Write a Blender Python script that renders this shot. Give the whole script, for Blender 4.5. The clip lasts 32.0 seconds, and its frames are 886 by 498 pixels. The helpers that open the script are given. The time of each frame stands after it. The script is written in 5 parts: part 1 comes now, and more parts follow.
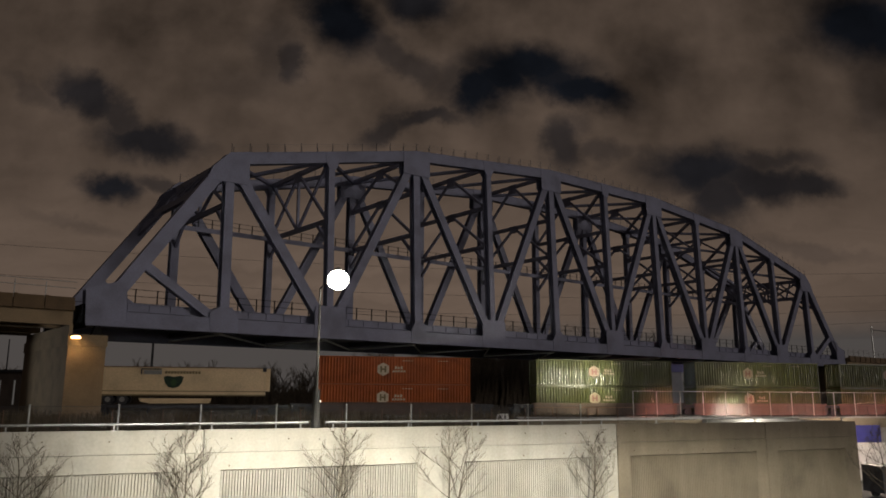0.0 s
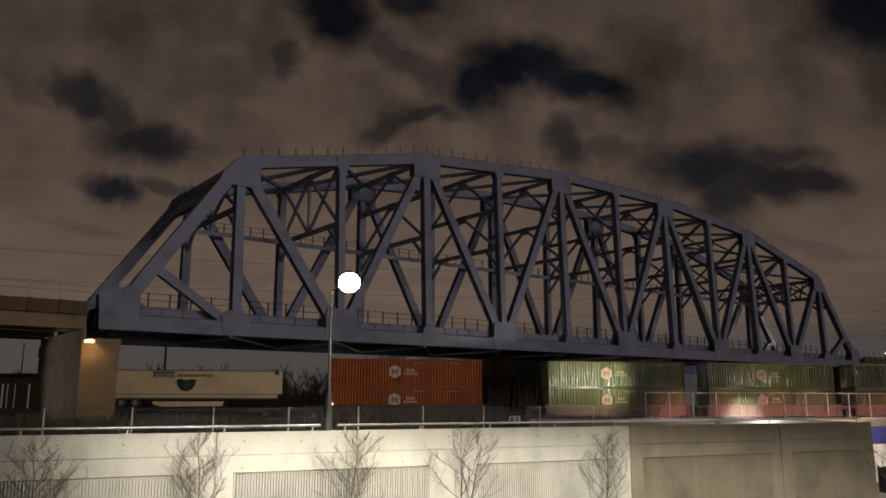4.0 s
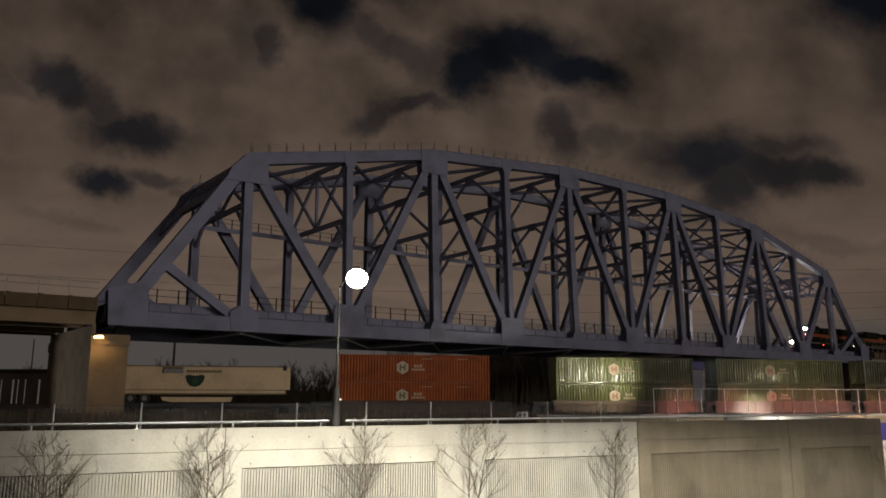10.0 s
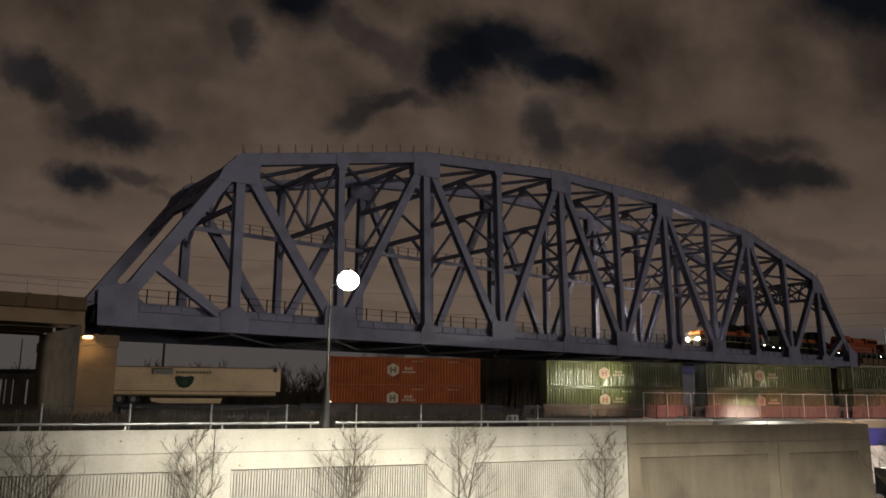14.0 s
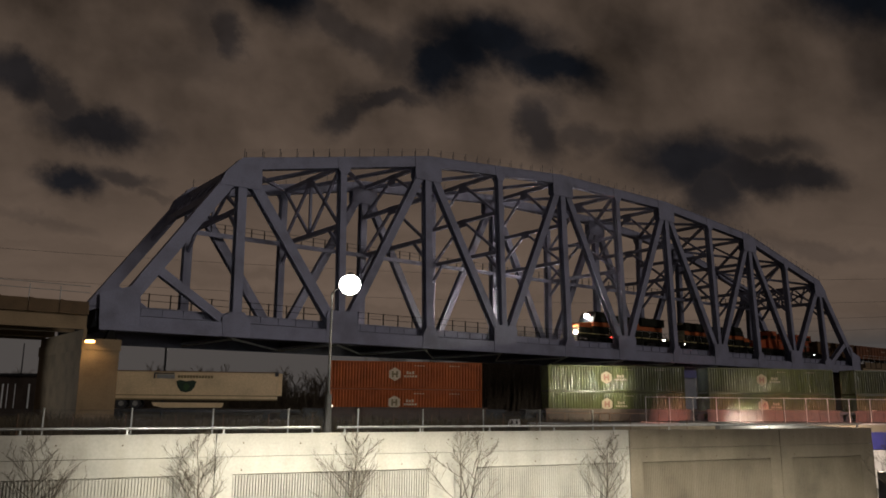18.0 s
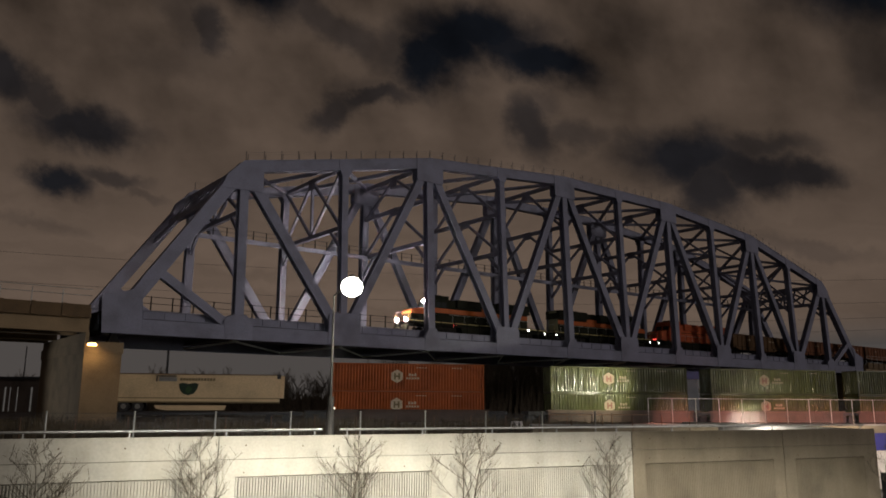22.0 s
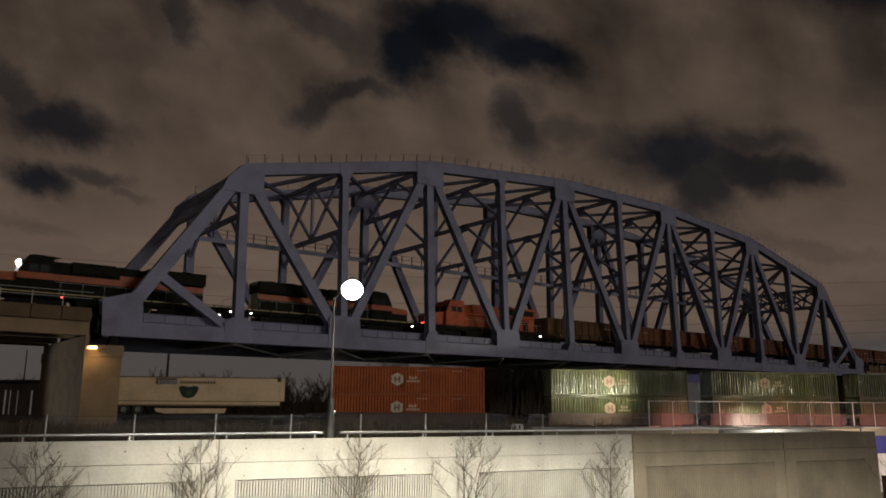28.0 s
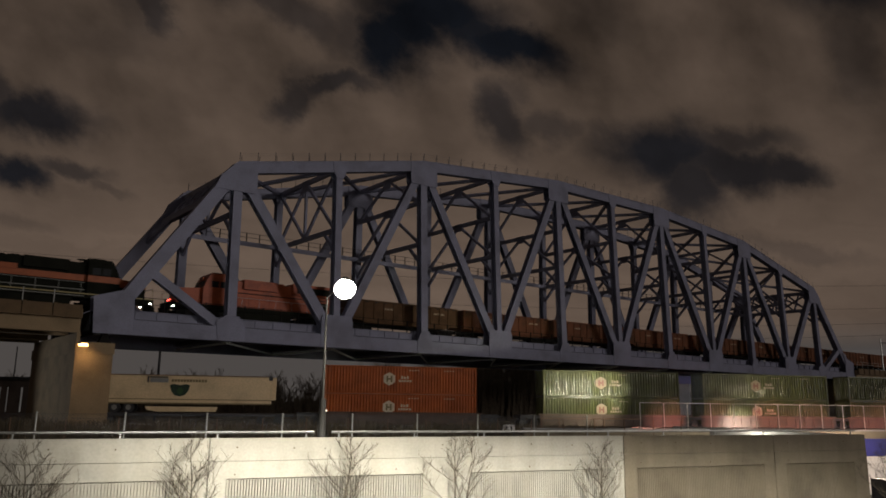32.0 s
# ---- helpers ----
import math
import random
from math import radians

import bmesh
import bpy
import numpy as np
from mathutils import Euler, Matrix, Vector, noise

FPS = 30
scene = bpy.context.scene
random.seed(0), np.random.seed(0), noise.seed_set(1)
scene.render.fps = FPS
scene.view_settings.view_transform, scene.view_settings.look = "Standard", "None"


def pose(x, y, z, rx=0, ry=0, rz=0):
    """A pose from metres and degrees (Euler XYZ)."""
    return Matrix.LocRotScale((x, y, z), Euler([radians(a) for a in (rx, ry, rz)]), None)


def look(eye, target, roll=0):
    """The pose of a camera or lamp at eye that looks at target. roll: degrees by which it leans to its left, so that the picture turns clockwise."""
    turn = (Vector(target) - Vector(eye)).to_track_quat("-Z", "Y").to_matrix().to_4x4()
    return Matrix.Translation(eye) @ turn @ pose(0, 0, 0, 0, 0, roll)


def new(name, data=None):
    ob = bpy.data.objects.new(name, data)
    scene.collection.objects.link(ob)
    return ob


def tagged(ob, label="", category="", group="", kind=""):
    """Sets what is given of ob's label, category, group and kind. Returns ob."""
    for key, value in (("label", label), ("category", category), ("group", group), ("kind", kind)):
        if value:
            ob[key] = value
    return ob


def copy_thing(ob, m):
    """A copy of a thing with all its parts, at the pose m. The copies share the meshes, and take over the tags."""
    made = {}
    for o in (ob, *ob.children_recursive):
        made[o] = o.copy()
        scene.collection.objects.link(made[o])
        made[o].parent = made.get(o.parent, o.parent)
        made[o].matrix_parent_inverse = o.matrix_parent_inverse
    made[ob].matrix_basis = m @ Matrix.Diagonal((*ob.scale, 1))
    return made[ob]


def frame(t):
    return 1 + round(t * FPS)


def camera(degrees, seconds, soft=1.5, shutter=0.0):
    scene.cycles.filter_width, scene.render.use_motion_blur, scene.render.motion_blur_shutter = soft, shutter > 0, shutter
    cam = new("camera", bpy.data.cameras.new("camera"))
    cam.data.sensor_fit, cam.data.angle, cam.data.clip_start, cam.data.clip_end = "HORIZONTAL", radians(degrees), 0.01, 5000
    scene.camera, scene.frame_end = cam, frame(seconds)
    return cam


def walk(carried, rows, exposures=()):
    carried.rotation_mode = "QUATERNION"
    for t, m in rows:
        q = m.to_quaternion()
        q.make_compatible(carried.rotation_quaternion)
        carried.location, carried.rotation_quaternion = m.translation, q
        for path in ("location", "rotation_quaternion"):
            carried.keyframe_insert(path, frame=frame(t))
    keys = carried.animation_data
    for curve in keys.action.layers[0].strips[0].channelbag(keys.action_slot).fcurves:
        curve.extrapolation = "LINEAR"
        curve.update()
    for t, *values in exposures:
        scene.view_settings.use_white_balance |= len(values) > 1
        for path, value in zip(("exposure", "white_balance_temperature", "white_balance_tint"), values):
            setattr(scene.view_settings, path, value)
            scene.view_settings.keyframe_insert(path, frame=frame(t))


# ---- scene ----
EYE = 6.8            # eye height over the lower ground
SPAN, PANEL, GAP = 144.0, 12.0, 17.0


def view(yaw, pitch, roll):
    a, b = radians(yaw), radians(pitch)
    way = Vector((-math.sin(a) * math.cos(b), math.cos(a) * math.cos(b), math.sin(b)))
    return look(Vector((0, 0, EYE)), Vector((0, 0, EYE)) + way * 100, roll)


cam = camera(59.85, 32.0, soft=1.7, shutter=0.6)
walk(cam, [
    (0, view(-0.690, 10.633, 0.345)),
    (0.5, view(-0.630, 10.707, 0.361)),
    (1, view(-0.579, 10.795, 0.276)),
    (1.5, view(-0.360, 10.854, 0.231)),
    (2, view(-0.155, 10.875, 0.196)),
    (2.5, view(-0.066, 10.854, 0.199)),
    (3, view(-0.005, 10.818, 0.209)),
    (3.5, view(0.058, 10.778, 0.168)),
    (5.5, view(0.355, 10.848, 0.174)),
    (6, view(0.359, 10.769, 0.102)),
    (6.5, view(0.397, 10.723, 0.135)),
    (7, view(0.514, 10.740, 0.142)),
    (7.5, view(0.623, 10.717, 0.132)),
    (8, view(0.689, 10.657, 0.107)),
    (8.5, view(0.673, 10.609, 0.186)),
    (9, view(0.668, 10.575, 0.068)),
    (9.5, view(0.725, 10.486, 0.014)),
    (10, view(0.700, 10.490, 0.200)),
    (10.5, view(0.632, 10.477, 0.278)),
    (11, view(0.501, 10.501, 0.430)),
    (11.5, view(0.373, 10.583, 0.522)),
    (12, view(0.282, 10.643, 0.585)),
    (12.5, view(0.225, 10.709, 0.664)),
    (13, view(0.140, 10.710, 0.663)),
    (13.5, view(0.104, 10.706, 0.625)),
    (14, view(0.066, 10.690, 0.559)),
    (14.5, view(0.055, 10.762, 0.616)),
    (16.5, view(0.310, 11.120, 0.584)),
    (17, view(0.256, 11.071, 0.593)),
    (17.5, view(0.196, 11.016, 0.558)),
    (18, view(0.199, 10.997, 0.551)),
    (18.5, view(0.238, 11.026, 0.507)),
    (19, view(0.222, 11.116, 0.435)),
    (19.5, view(0.191, 11.167, 0.499)),
    (20, view(0.238, 11.106, 0.491)),
    (20.5, view(0.293, 11.062, 0.436)),
    (21, view(0.299, 11.063, 0.446)),
    (21.5, view(0.286, 11.083, 0.399)),
    (22, view(0.334, 11.137, 0.380)),
    (22.5, view(0.336, 11.129, 0.415)),
    (23, view(0.293, 11.128, 0.433)),
    (23.5, view(0.231, 11.171, 0.470)),
    (24, view(0.184, 11.247, 0.418)),
    (24.5, view(0.214, 11.317, 0.314)),
    (25, view(0.306, 11.354, 0.260)),
    (25.5, view(0.353, 11.304, 0.308)),
    (27.5, view(0.393, 11.312, 0.287)),
    (28, view(0.356, 11.346, 0.351)),
    (28.5, view(0.305, 11.422, 0.352)),
    (29, view(0.285, 11.482, 0.302)),
    (29.5, view(0.261, 11.431, 0.328)),
    (30, view(0.231, 11.365, 0.482)),
    (30.5, view(0.170, 11.366, 0.473)),
    (31, view(0.117, 11.361, 0.497)),
    (31.5, view(-0.002, 11.323, 0.666)),
    (32, view(-0.159, 11.357, 0.757)),
], exposures=[(0, 0.0), (32, 0.0)])

# ---- world and large lights ----
sky_glow = (0.108, 0.0768, 0.058)
horizon_glow = (0.07, 0.062, 0.058)
world = bpy.data.worlds.new("night_sky")
scene.world = world
world.use_nodes = True
wn = world.node_tree.nodes
wn["Background"].inputs[0].default_value = (*horizon_glow, 1)
wn["Background"].inputs[1].default_value = 1.0

# a sun lamp stands in for town glow, broad and soft, from behind the camera
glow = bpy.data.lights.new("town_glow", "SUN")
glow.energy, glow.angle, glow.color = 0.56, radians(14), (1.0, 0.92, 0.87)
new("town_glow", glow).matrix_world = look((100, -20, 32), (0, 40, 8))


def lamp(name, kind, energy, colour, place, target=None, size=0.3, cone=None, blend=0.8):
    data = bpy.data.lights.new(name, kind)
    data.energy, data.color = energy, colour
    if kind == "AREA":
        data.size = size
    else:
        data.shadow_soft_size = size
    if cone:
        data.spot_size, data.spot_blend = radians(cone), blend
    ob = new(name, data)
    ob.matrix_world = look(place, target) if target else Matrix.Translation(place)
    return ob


# ---- materials ----
def mat(name, col, rough=0.6, metal=0.0, var=0.3, scale=0.8, fine=14.0, bump=0.15, stain=None, speck=0.5):
    m = bpy.data.materials.new(name)
    m.use_nodes = True
    nt = m.node_tree
    n, l = nt.nodes, nt.links
    b = n["Principled BSDF"]
    tc = n.new("ShaderNodeTexCoord")
    big = n.new("ShaderNodeTexNoise")
    big.inputs["Scale"].default_value, big.inputs["Detail"].default_value = scale, 6
    small = n.new("ShaderNodeTexNoise")
    small.inputs["Scale"].default_value, small.inputs["Detail"].default_value = fine, 4
    info = n.new("ShaderNodeObjectInfo")
    shift = n.new("ShaderNodeVectorMath")
    shift.operation = "MULTIPLY_ADD"
    shift.inputs[1].default_value = (1, 1, 1)
    push = n.new("ShaderNodeVectorMath")
    push.operation = "SCALE"
    push.inputs[0].default_value = (37, 17, 53)
    l.new(info.outputs["Random"], push.inputs["Scale"])
    l.new(tc.outputs["Object"], shift.inputs[0])
    l.new(push.outputs[0], shift.inputs[2])
    l.new(shift.outputs[0], big.inputs["Vector"])
    l.new(shift.outputs[0], small.inputs["Vector"])
    ramp = n.new("ShaderNodeValToRGB")
    dark = stain or tuple(c * (1 - var) for c in col)
    lite = tuple(min(1, c * (1 + var * 0.6)) for c in col)
    ramp.color_ramp.elements[0].position, ramp.color_ramp.elements[1].position = 0.3, 0.72
    ramp.color_ramp.elements[0].color, ramp.color_ramp.elements[1].color = (*dark, 1), (*lite, 1)
    mid = ramp.color_ramp.elements.new(0.48)
    mid.color = (*col, 1)
    l.new(big.outputs["Fac"], ramp.inputs[0])
    mix = n.new("ShaderNodeMix")
    mix.data_type, mix.blend_type = "RGBA", "MULTIPLY"
    mix.inputs["Factor"].default_value = speck
    l.new(ramp.outputs[0], mix.inputs["A"])
    fr = n.new("ShaderNodeValToRGB")
    fr.color_ramp.elements[0].position, fr.color_ramp.elements[1].position = 0.25, 0.7
    fr.color_ramp.elements[0].color = (0.55, 0.53, 0.5, 1)
    l.new(small.outputs["Fac"], fr.inputs[0])
    l.new(fr.outputs[0], mix.inputs["B"])
    l.new(mix.outputs["Result"], b.inputs["Base Color"])
    b.inputs["Roughness"].default_value, b.inputs["Metallic"].default_value = rough, metal
    if bump:
        bn = n.new("ShaderNodeBump")
        bn.inputs["Strength"].default_value, bn.inputs["Distance"].default_value = bump, 0.02
        l.new(small.outputs["Fac"], bn.inputs["Height"])
        l.new(bn.outputs[0], b.inputs["Normal"])
    return m


def glowing(name, col, strength):
    m = bpy.data.materials.new(name)
    m.use_nodes = True
    b = m.node_tree.nodes["Principled BSDF"]
    b.inputs["Base Color"].default_value = (0.8, 0.8, 0.8, 1)
    b.inputs["Emission Color"].default_value = (*col, 1)
    b.inputs["Emission Strength"].default_value = strength
    return m


steel = mat("bridge_steel_paint", (0.146, 0.148, 0.214), 0.6, 0.0, 0.3, 0.35, 9, 0.1)
# paler than the steel: light from below is put into this colour
lateral_lit_paint = mat("pale_lateral_paint", (0.68, 0.7, 0.68), 0.5, 0, 0.25, 0.6, 9, 0.05)
deck_steel = mat("deck_steel", (0.13, 0.13, 0.16), 0.6, 0.0, 0.35, 0.6, 9, 0.1)
concrete = mat("wall_concrete", (0.5, 0.475, 0.41), 0.85, 0, 0.16, 0.7, 9, 0.08, speck=0.32)
old_concrete = mat("old_wall_concrete", (0.226, 0.189, 0.134), 0.9, 0, 0.24, 0.5, 9, 0.12, speck=0.3)
# grey concrete with the pier lamp's amber light put into its colour
tan_concrete = mat("tan_concrete", (0.225, 0.16, 0.09), 0.85, 0, 0.3, 0.5, 9, 0.2)
curb_brown = mat("stained_brown_concrete", (0.11, 0.07, 0.035), 0.9, 0, 0.35, 0.8, 9, 0.2)
grey_concrete = mat("grey_concrete", (0.3, 0.29, 0.28), 0.85, 0, 0.35, 0.4, 9, 0.2)
def add_streaks(m, depth=0.75):
    """Faint upright colour streaks: run-off and pour blotches on walls, rib gleams on boxes."""
    nt = m.node_tree
    n, l = nt.nodes, nt.links
    base = n["Principled BSDF"].inputs["Base Color"]
    src = base.links[0].from_socket
    tc = n.new("ShaderNodeTexCoord")
    mp = n.new("ShaderNodeMapping")
    mp.inputs["Scale"].default_value = (1.5, 1, 0.2)
    l.new(tc.outputs["Object"], mp.inputs["Vector"])
    ns = n.new("ShaderNodeTexNoise")
    ns.inputs["Scale"].default_value, ns.inputs["Detail"].default_value = 1.0, 5
    l.new(mp.outputs[0], ns.inputs["Vector"])
    rp = n.new("ShaderNodeValToRGB")
    rp.color_ramp.elements[0].position, rp.color_ramp.elements[1].position = 0.28, 0.68
    rp.color_ramp.elements[0].color = (depth, depth * 0.97, depth * 0.93, 1)
    l.new(ns.outputs["Fac"], rp.inputs[0])
    mx = n.new("ShaderNodeMix")
    mx.data_type, mx.blend_type = "RGBA", "MULTIPLY"
    mx.inputs["Factor"].default_value = 1.0
    l.new(src, mx.inputs["A"])
    l.new(rp.outputs[0], mx.inputs["B"])
    l.new(mx.outputs["Result"], base)


add_streaks(concrete, 0.9)
add_streaks(old_concrete, 0.83)
galvanised = mat("galvanised_steel", (0.38, 0.38, 0.36), 0.4, 0.6, 0.2, 3, 30, 0.05)
dark_metal = mat("dark_metal", (0.05, 0.05, 0.055), 0.5, 0.4, 0.4, 2, 20, 0.1)
pole_paint = mat("pole_paint", (0.055, 0.052, 0.05), 0.5, 0.2, 0.25, 2, 20, 0.05)
orange_box = mat("orange_container_paint", (0.4, 0.1, 0.022), 0.45, 0, 0.3, 0.7, 8, 0.08)
green_box = mat("green_container_paint", (0.09, 0.097, 0.03), 0.24, 0, 0.3, 0.7, 8, 0.08)
white_box = mat("cream_trailer_paint", (0.72, 0.54, 0.32), 0.5, 0, 0.15, 0.5, 8, 0.05)
logo_white = mat("faded_white_print", (0.62, 0.52, 0.38), 0.6, 0, 0.2, 3, 20, 0.0)
logo_pink = mat("faded_pink_print", (0.31, 0.24, 0.16), 0.6, 0, 0.2, 3, 20, 0.0)
logo_red = mat("red_print", (0.2, 0.07, 0.045), 0.6, 0, 0.2, 3, 20, 0.0)
logo_green = mat("green_print", (0.012, 0.032, 0.016), 0.5, 0, 0.2, 3, 20, 0.0)
emblem_green = mat("mid_green_print", (0.03, 0.075, 0.02), 0.5, 0, 0.2, 3, 20, 0.0)
print_brown = mat("brown_print", (0.2, 0.15, 0.07), 0.6, 0, 0.2, 3, 20, 0.0)
loco_orange = mat("locomotive_orange", (0.28, 0.069, 0.018), 0.4, 0, 0.25, 0.9, 8, 0.05)
loco_red = mat("locomotive_red_orange", (0.29, 0.062, 0.022), 0.4, 0, 0.3, 0.9, 8, 0.05)
loco_dark = mat("locomotive_dark_green", (0.013, 0.0135, 0.01), 0.92, 0, 0.3, 0.9, 8, 0.05)
loco_yellow = mat("locomotive_yellow_stripe", (0.32, 0.26, 0.11), 0.45, 0, 0.2, 2, 15, 0.03)
loco_end = mat("locomotive_grimy_end", (0.13, 0.125, 0.075), 0.6, 0, 0.3, 2, 15, 0.03)
loco_grey = mat("locomotive_grey", (0.3, 0.3, 0.28), 0.5, 0, 0.2, 2, 15, 0.03)
hopper_paint = mat("hopper_mineral_red", (0.125, 0.05, 0.026), 0.85, 0, 0.45, 0.5, 7, 0.12, stain=(0.07, 0.04, 0.023))
hopper_olive = mat("hopper_olive_brown", (0.085, 0.046, 0.022), 0.8, 0, 0.4, 0.6, 7, 0.1)
fence_paint = mat("pale_fence_paint", (0.5, 0.45, 0.41), 0.5, 0.2, 0.2, 3, 20, 0.05)
rust_paint = mat("rusty_brown_steel", (0.16, 0.09, 0.05), 0.7, 0, 0.35, 2, 14, 0.1)
well_paint = mat("well_car_red_brown", (0.085, 0.05, 0.034), 0.6, 0, 0.35, 1, 10, 0.1)
# near black: running gear and railings, and stand-in shade at bearings and end beams
under_black = mat("sooty_running_gear", (0.014, 0.013, 0.012), 0.8, 0, 0.4, 2, 20, 0.1)
load_coal = mat("dark_load", (0.03, 0.028, 0.026), 0.9, 0, 0.4, 2, 12, 0.5)
window_dark = mat("dark_glass", (0.006, 0.007, 0.008), 0.5, 0, 0.1, 2, 12, 0.0)
bark = mat("grey_brown_bark", (0.085, 0.067, 0.045), 0.8, 0, 0.3, 3, 25, 0.2)
brush_brown = mat("dry_brush", (0.11, 0.084, 0.045), 0.9, 0, 0.45, 0.6, 20, 0.2)
dark_bark = mat("dark_twigs", (0.095, 0.072, 0.048), 0.9, 0, 0.4, 2, 20, 0.2)
grass = mat("dry_grass", (0.07, 0.06, 0.035), 0.95, 0, 0.4, 0.5, 9, 0.4)
ballast = mat("ballast", (0.13, 0.12, 0.11), 0.95, 0, 0.4, 1.0, 22, 0.6)
asphalt = mat("asphalt", (0.05, 0.05, 0.05), 0.8, 0, 0.3, 0.6, 25, 0.3)
rail_steel = mat("rail_steel", (0.2, 0.17, 0.15), 0.35, 0.8, 0.3, 2, 20, 0.05)
tie_wood = mat("tie_wood", (0.06, 0.045, 0.035), 0.9, 0, 0.3, 2, 14, 0.3)
far_brick = mat("far_building_brick", (0.12, 0.09, 0.075), 0.9, 0, 0.3, 0.4, 6, 0.1)
white_paint = mat("white_paint", (0.7, 0.68, 0.66), 0.5, 0, 0.15, 1, 12, 0.05)
blue_paint = mat("blue_paint", (0.03, 0.028, 0.2), 0.45, 0, 0.2, 1, 12, 0.05)
for m, gloss in ((loco_orange, 0.12), (loco_red, 0.12), (loco_dark, 0.06), (under_black, 0.06), (window_dark, 0.15), (orange_box, 0.2), (hopper_paint, 0.15), (loco_yellow, 0.2), (hopper_olive, 0.15)):
    m.node_tree.nodes["Principled BSDF"].inputs["Specular IOR Level"].default_value = gloss
# gleam and shade of the ribs put into the colour as upright streaks
add_streaks(green_box, 0.68)
add_streaks(orange_box, 0.82)
lamp_bulb = glowing("lamp_glass_glow", (1.0, 0.95, 0.8), 30)
sodium = glowing("sodium_glow", (1.0, 0.55, 0.18), 9)
head_glow = glowing("headlight_glow", (1.0, 0.93, 0.84), 4200)
ditch_glow = glowing("ditch_light_glow", (1.0, 0.82, 0.66), 2600)
marker_glow = glowing("marker_lamp_glow", (1.0, 0.85, 0.65), 2.5)
step_glow = glowing("step_light_glow", (1.0, 0.97, 0.86), 14)
red_glow = glowing("red_marker_glow", (1.0, 0.06, 0.04), 6)
cool_window = glowing("lit_window", (0.9, 0.88, 0.8), 0.03)


# ---- mesh helpers ----
class Geo:
    """Collects vertices and faces of one mesh."""

    def __init__(self):
        self.v, self.f = [], []

    def add(self, verts, faces):
        k = len(self.v)
        self.v += [tuple(p) for p in verts]
        self.f += [tuple(i + k for i in face) for face in faces]
        return self

    def box(self, x0, x1, y0, y1, z0, z1):
        v = [(x, y, z) for x in (x0, x1) for y in (y0, y1) for z in (z0, z1)]
        return self.add(v, BOXF)

    def beam(self, p, q, w, d, side=(0, 1, 0)):
        """A bar from p to q, d thick along side, w thick across both."""
        p, q = Vector(p), Vector(q)
        a = (q - p).normalized()
        s = Vector(side)
        s = (s - a * s.dot(a)).normalized()
        u = a.cross(s)
        v = [c + s * (i * d / 2) + u * (j * w / 2) for c in (p, q) for i in (-1, 1) for j in (-1, 1)]
        return self.add(v, BOXF)

    def tube(self, p, q, r0, r1=None, n=8, caps=True):
        r1 = r0 if r1 is None else r1
        p, q = Vector(p), Vector(q)
        a = (q - p).normalized()
        s = a.orthogonal().normalized()
        u = a.cross(s)
        v = []
        for c, r in ((p, r0), (q, r1)):
            for i in range(n):
                t = 2 * math.pi * i / n
                v.append(c + s * (math.cos(t) * r) + u * (math.sin(t) * r))
        f = [(i, (i + 1) % n, n + (i + 1) % n, n + i) for i in range(n)]
        if caps:
            f += [tuple(range(n - 1, -1, -1)), tuple(range(n, 2 * n))]
        return self.add(v, f)

    def plate(self, outline, y0, y1):
        """An upright plate: outline in x and z, between two depths."""
        n = len(outline)
        v = [(x, y0, z) for x, z in outline] + [(x, y1, z) for x, z in outline]
        f = [tuple(range(n)), tuple(range(2 * n - 1, n - 1, -1))]
        f += [(i, n + i, n + (i + 1) % n, (i + 1) % n) for i in range(n)]
        return self.add(v, f)

    def cable(self, pts, r, n=5):
        """One continuous thin tube through a row of points."""
        v, f = [], []
        for i, p in enumerate(pts):
            a = (Vector(pts[min(i + 1, len(pts) - 1)]) - Vector(pts[max(i - 1, 0)])).normalized()
            s = a.cross(Vector((0, 0, 1))).normalized()
            u = s.cross(a)
            v += [Vector(p) + s * (r * math.cos(2 * math.pi * k / n)) + u * (r * math.sin(2 * math.pi * k / n)) for k in range(n)]
        for i in range(len(pts) - 1):
            f += [(i * n + k, i * n + (k + 1) % n, (i + 1) * n + (k + 1) % n, (i + 1) * n + k) for k in range(n)]
        return self.add(v, f)

    def ball(self, c, r, sx=1, sy=1, sz=1, n=12):
        v, f = [], []
        m = n // 2
        for j in range(1, m):
            for i in range(n):
                a, b = 2 * math.pi * i / n, math.pi * j / m
                v.append((c[0] + sx * r * math.sin(b) * math.cos(a), c[1] + sy * r * math.sin(b) * math.sin(a), c[2] + sz * r * math.cos(b)))
        top, low = len(v), len(v) + 1
        v += [(c[0], c[1], c[2] + sz * r), (c[0], c[1], c[2] - sz * r)]
        for j in range(m - 2):
            for i in range(n):
                f.append((j * n + i, (j + 1) * n + i, (j + 1) * n + (i + 1) % n, j * n + (i + 1) % n))
        for i in range(n):
            f.append((top, i, (i + 1) % n))
            f.append((low, (m - 2) * n + (i + 1) % n, (m - 2) * n + i))
        return self.add(v, f)

    def mesh(self, name, *mats):
        me = bpy.data.meshes.new(name)
        me.from_pydata(self.v, [], self.f)
        bm = bmesh.new()
        bm.from_mesh(me)
        bmesh.ops.recalc_face_normals(bm, faces=bm.faces)
        bm.to_mesh(me)
        bm.free()
        for m in mats:
            me.materials.append(m)
        return me


BOXF = [(0, 1, 3, 2), (4, 6, 7, 5), (0, 4, 5, 1), (2, 3, 7, 6), (0, 2, 6, 4), (1, 5, 7, 3)]


def part(name, geo, material, parent, label=""):
    data = geo if isinstance(geo, bpy.types.Mesh) else geo.mesh(name, material)
    ob = new(name, data)
    ob.parent = parent
    return tagged(ob, label)


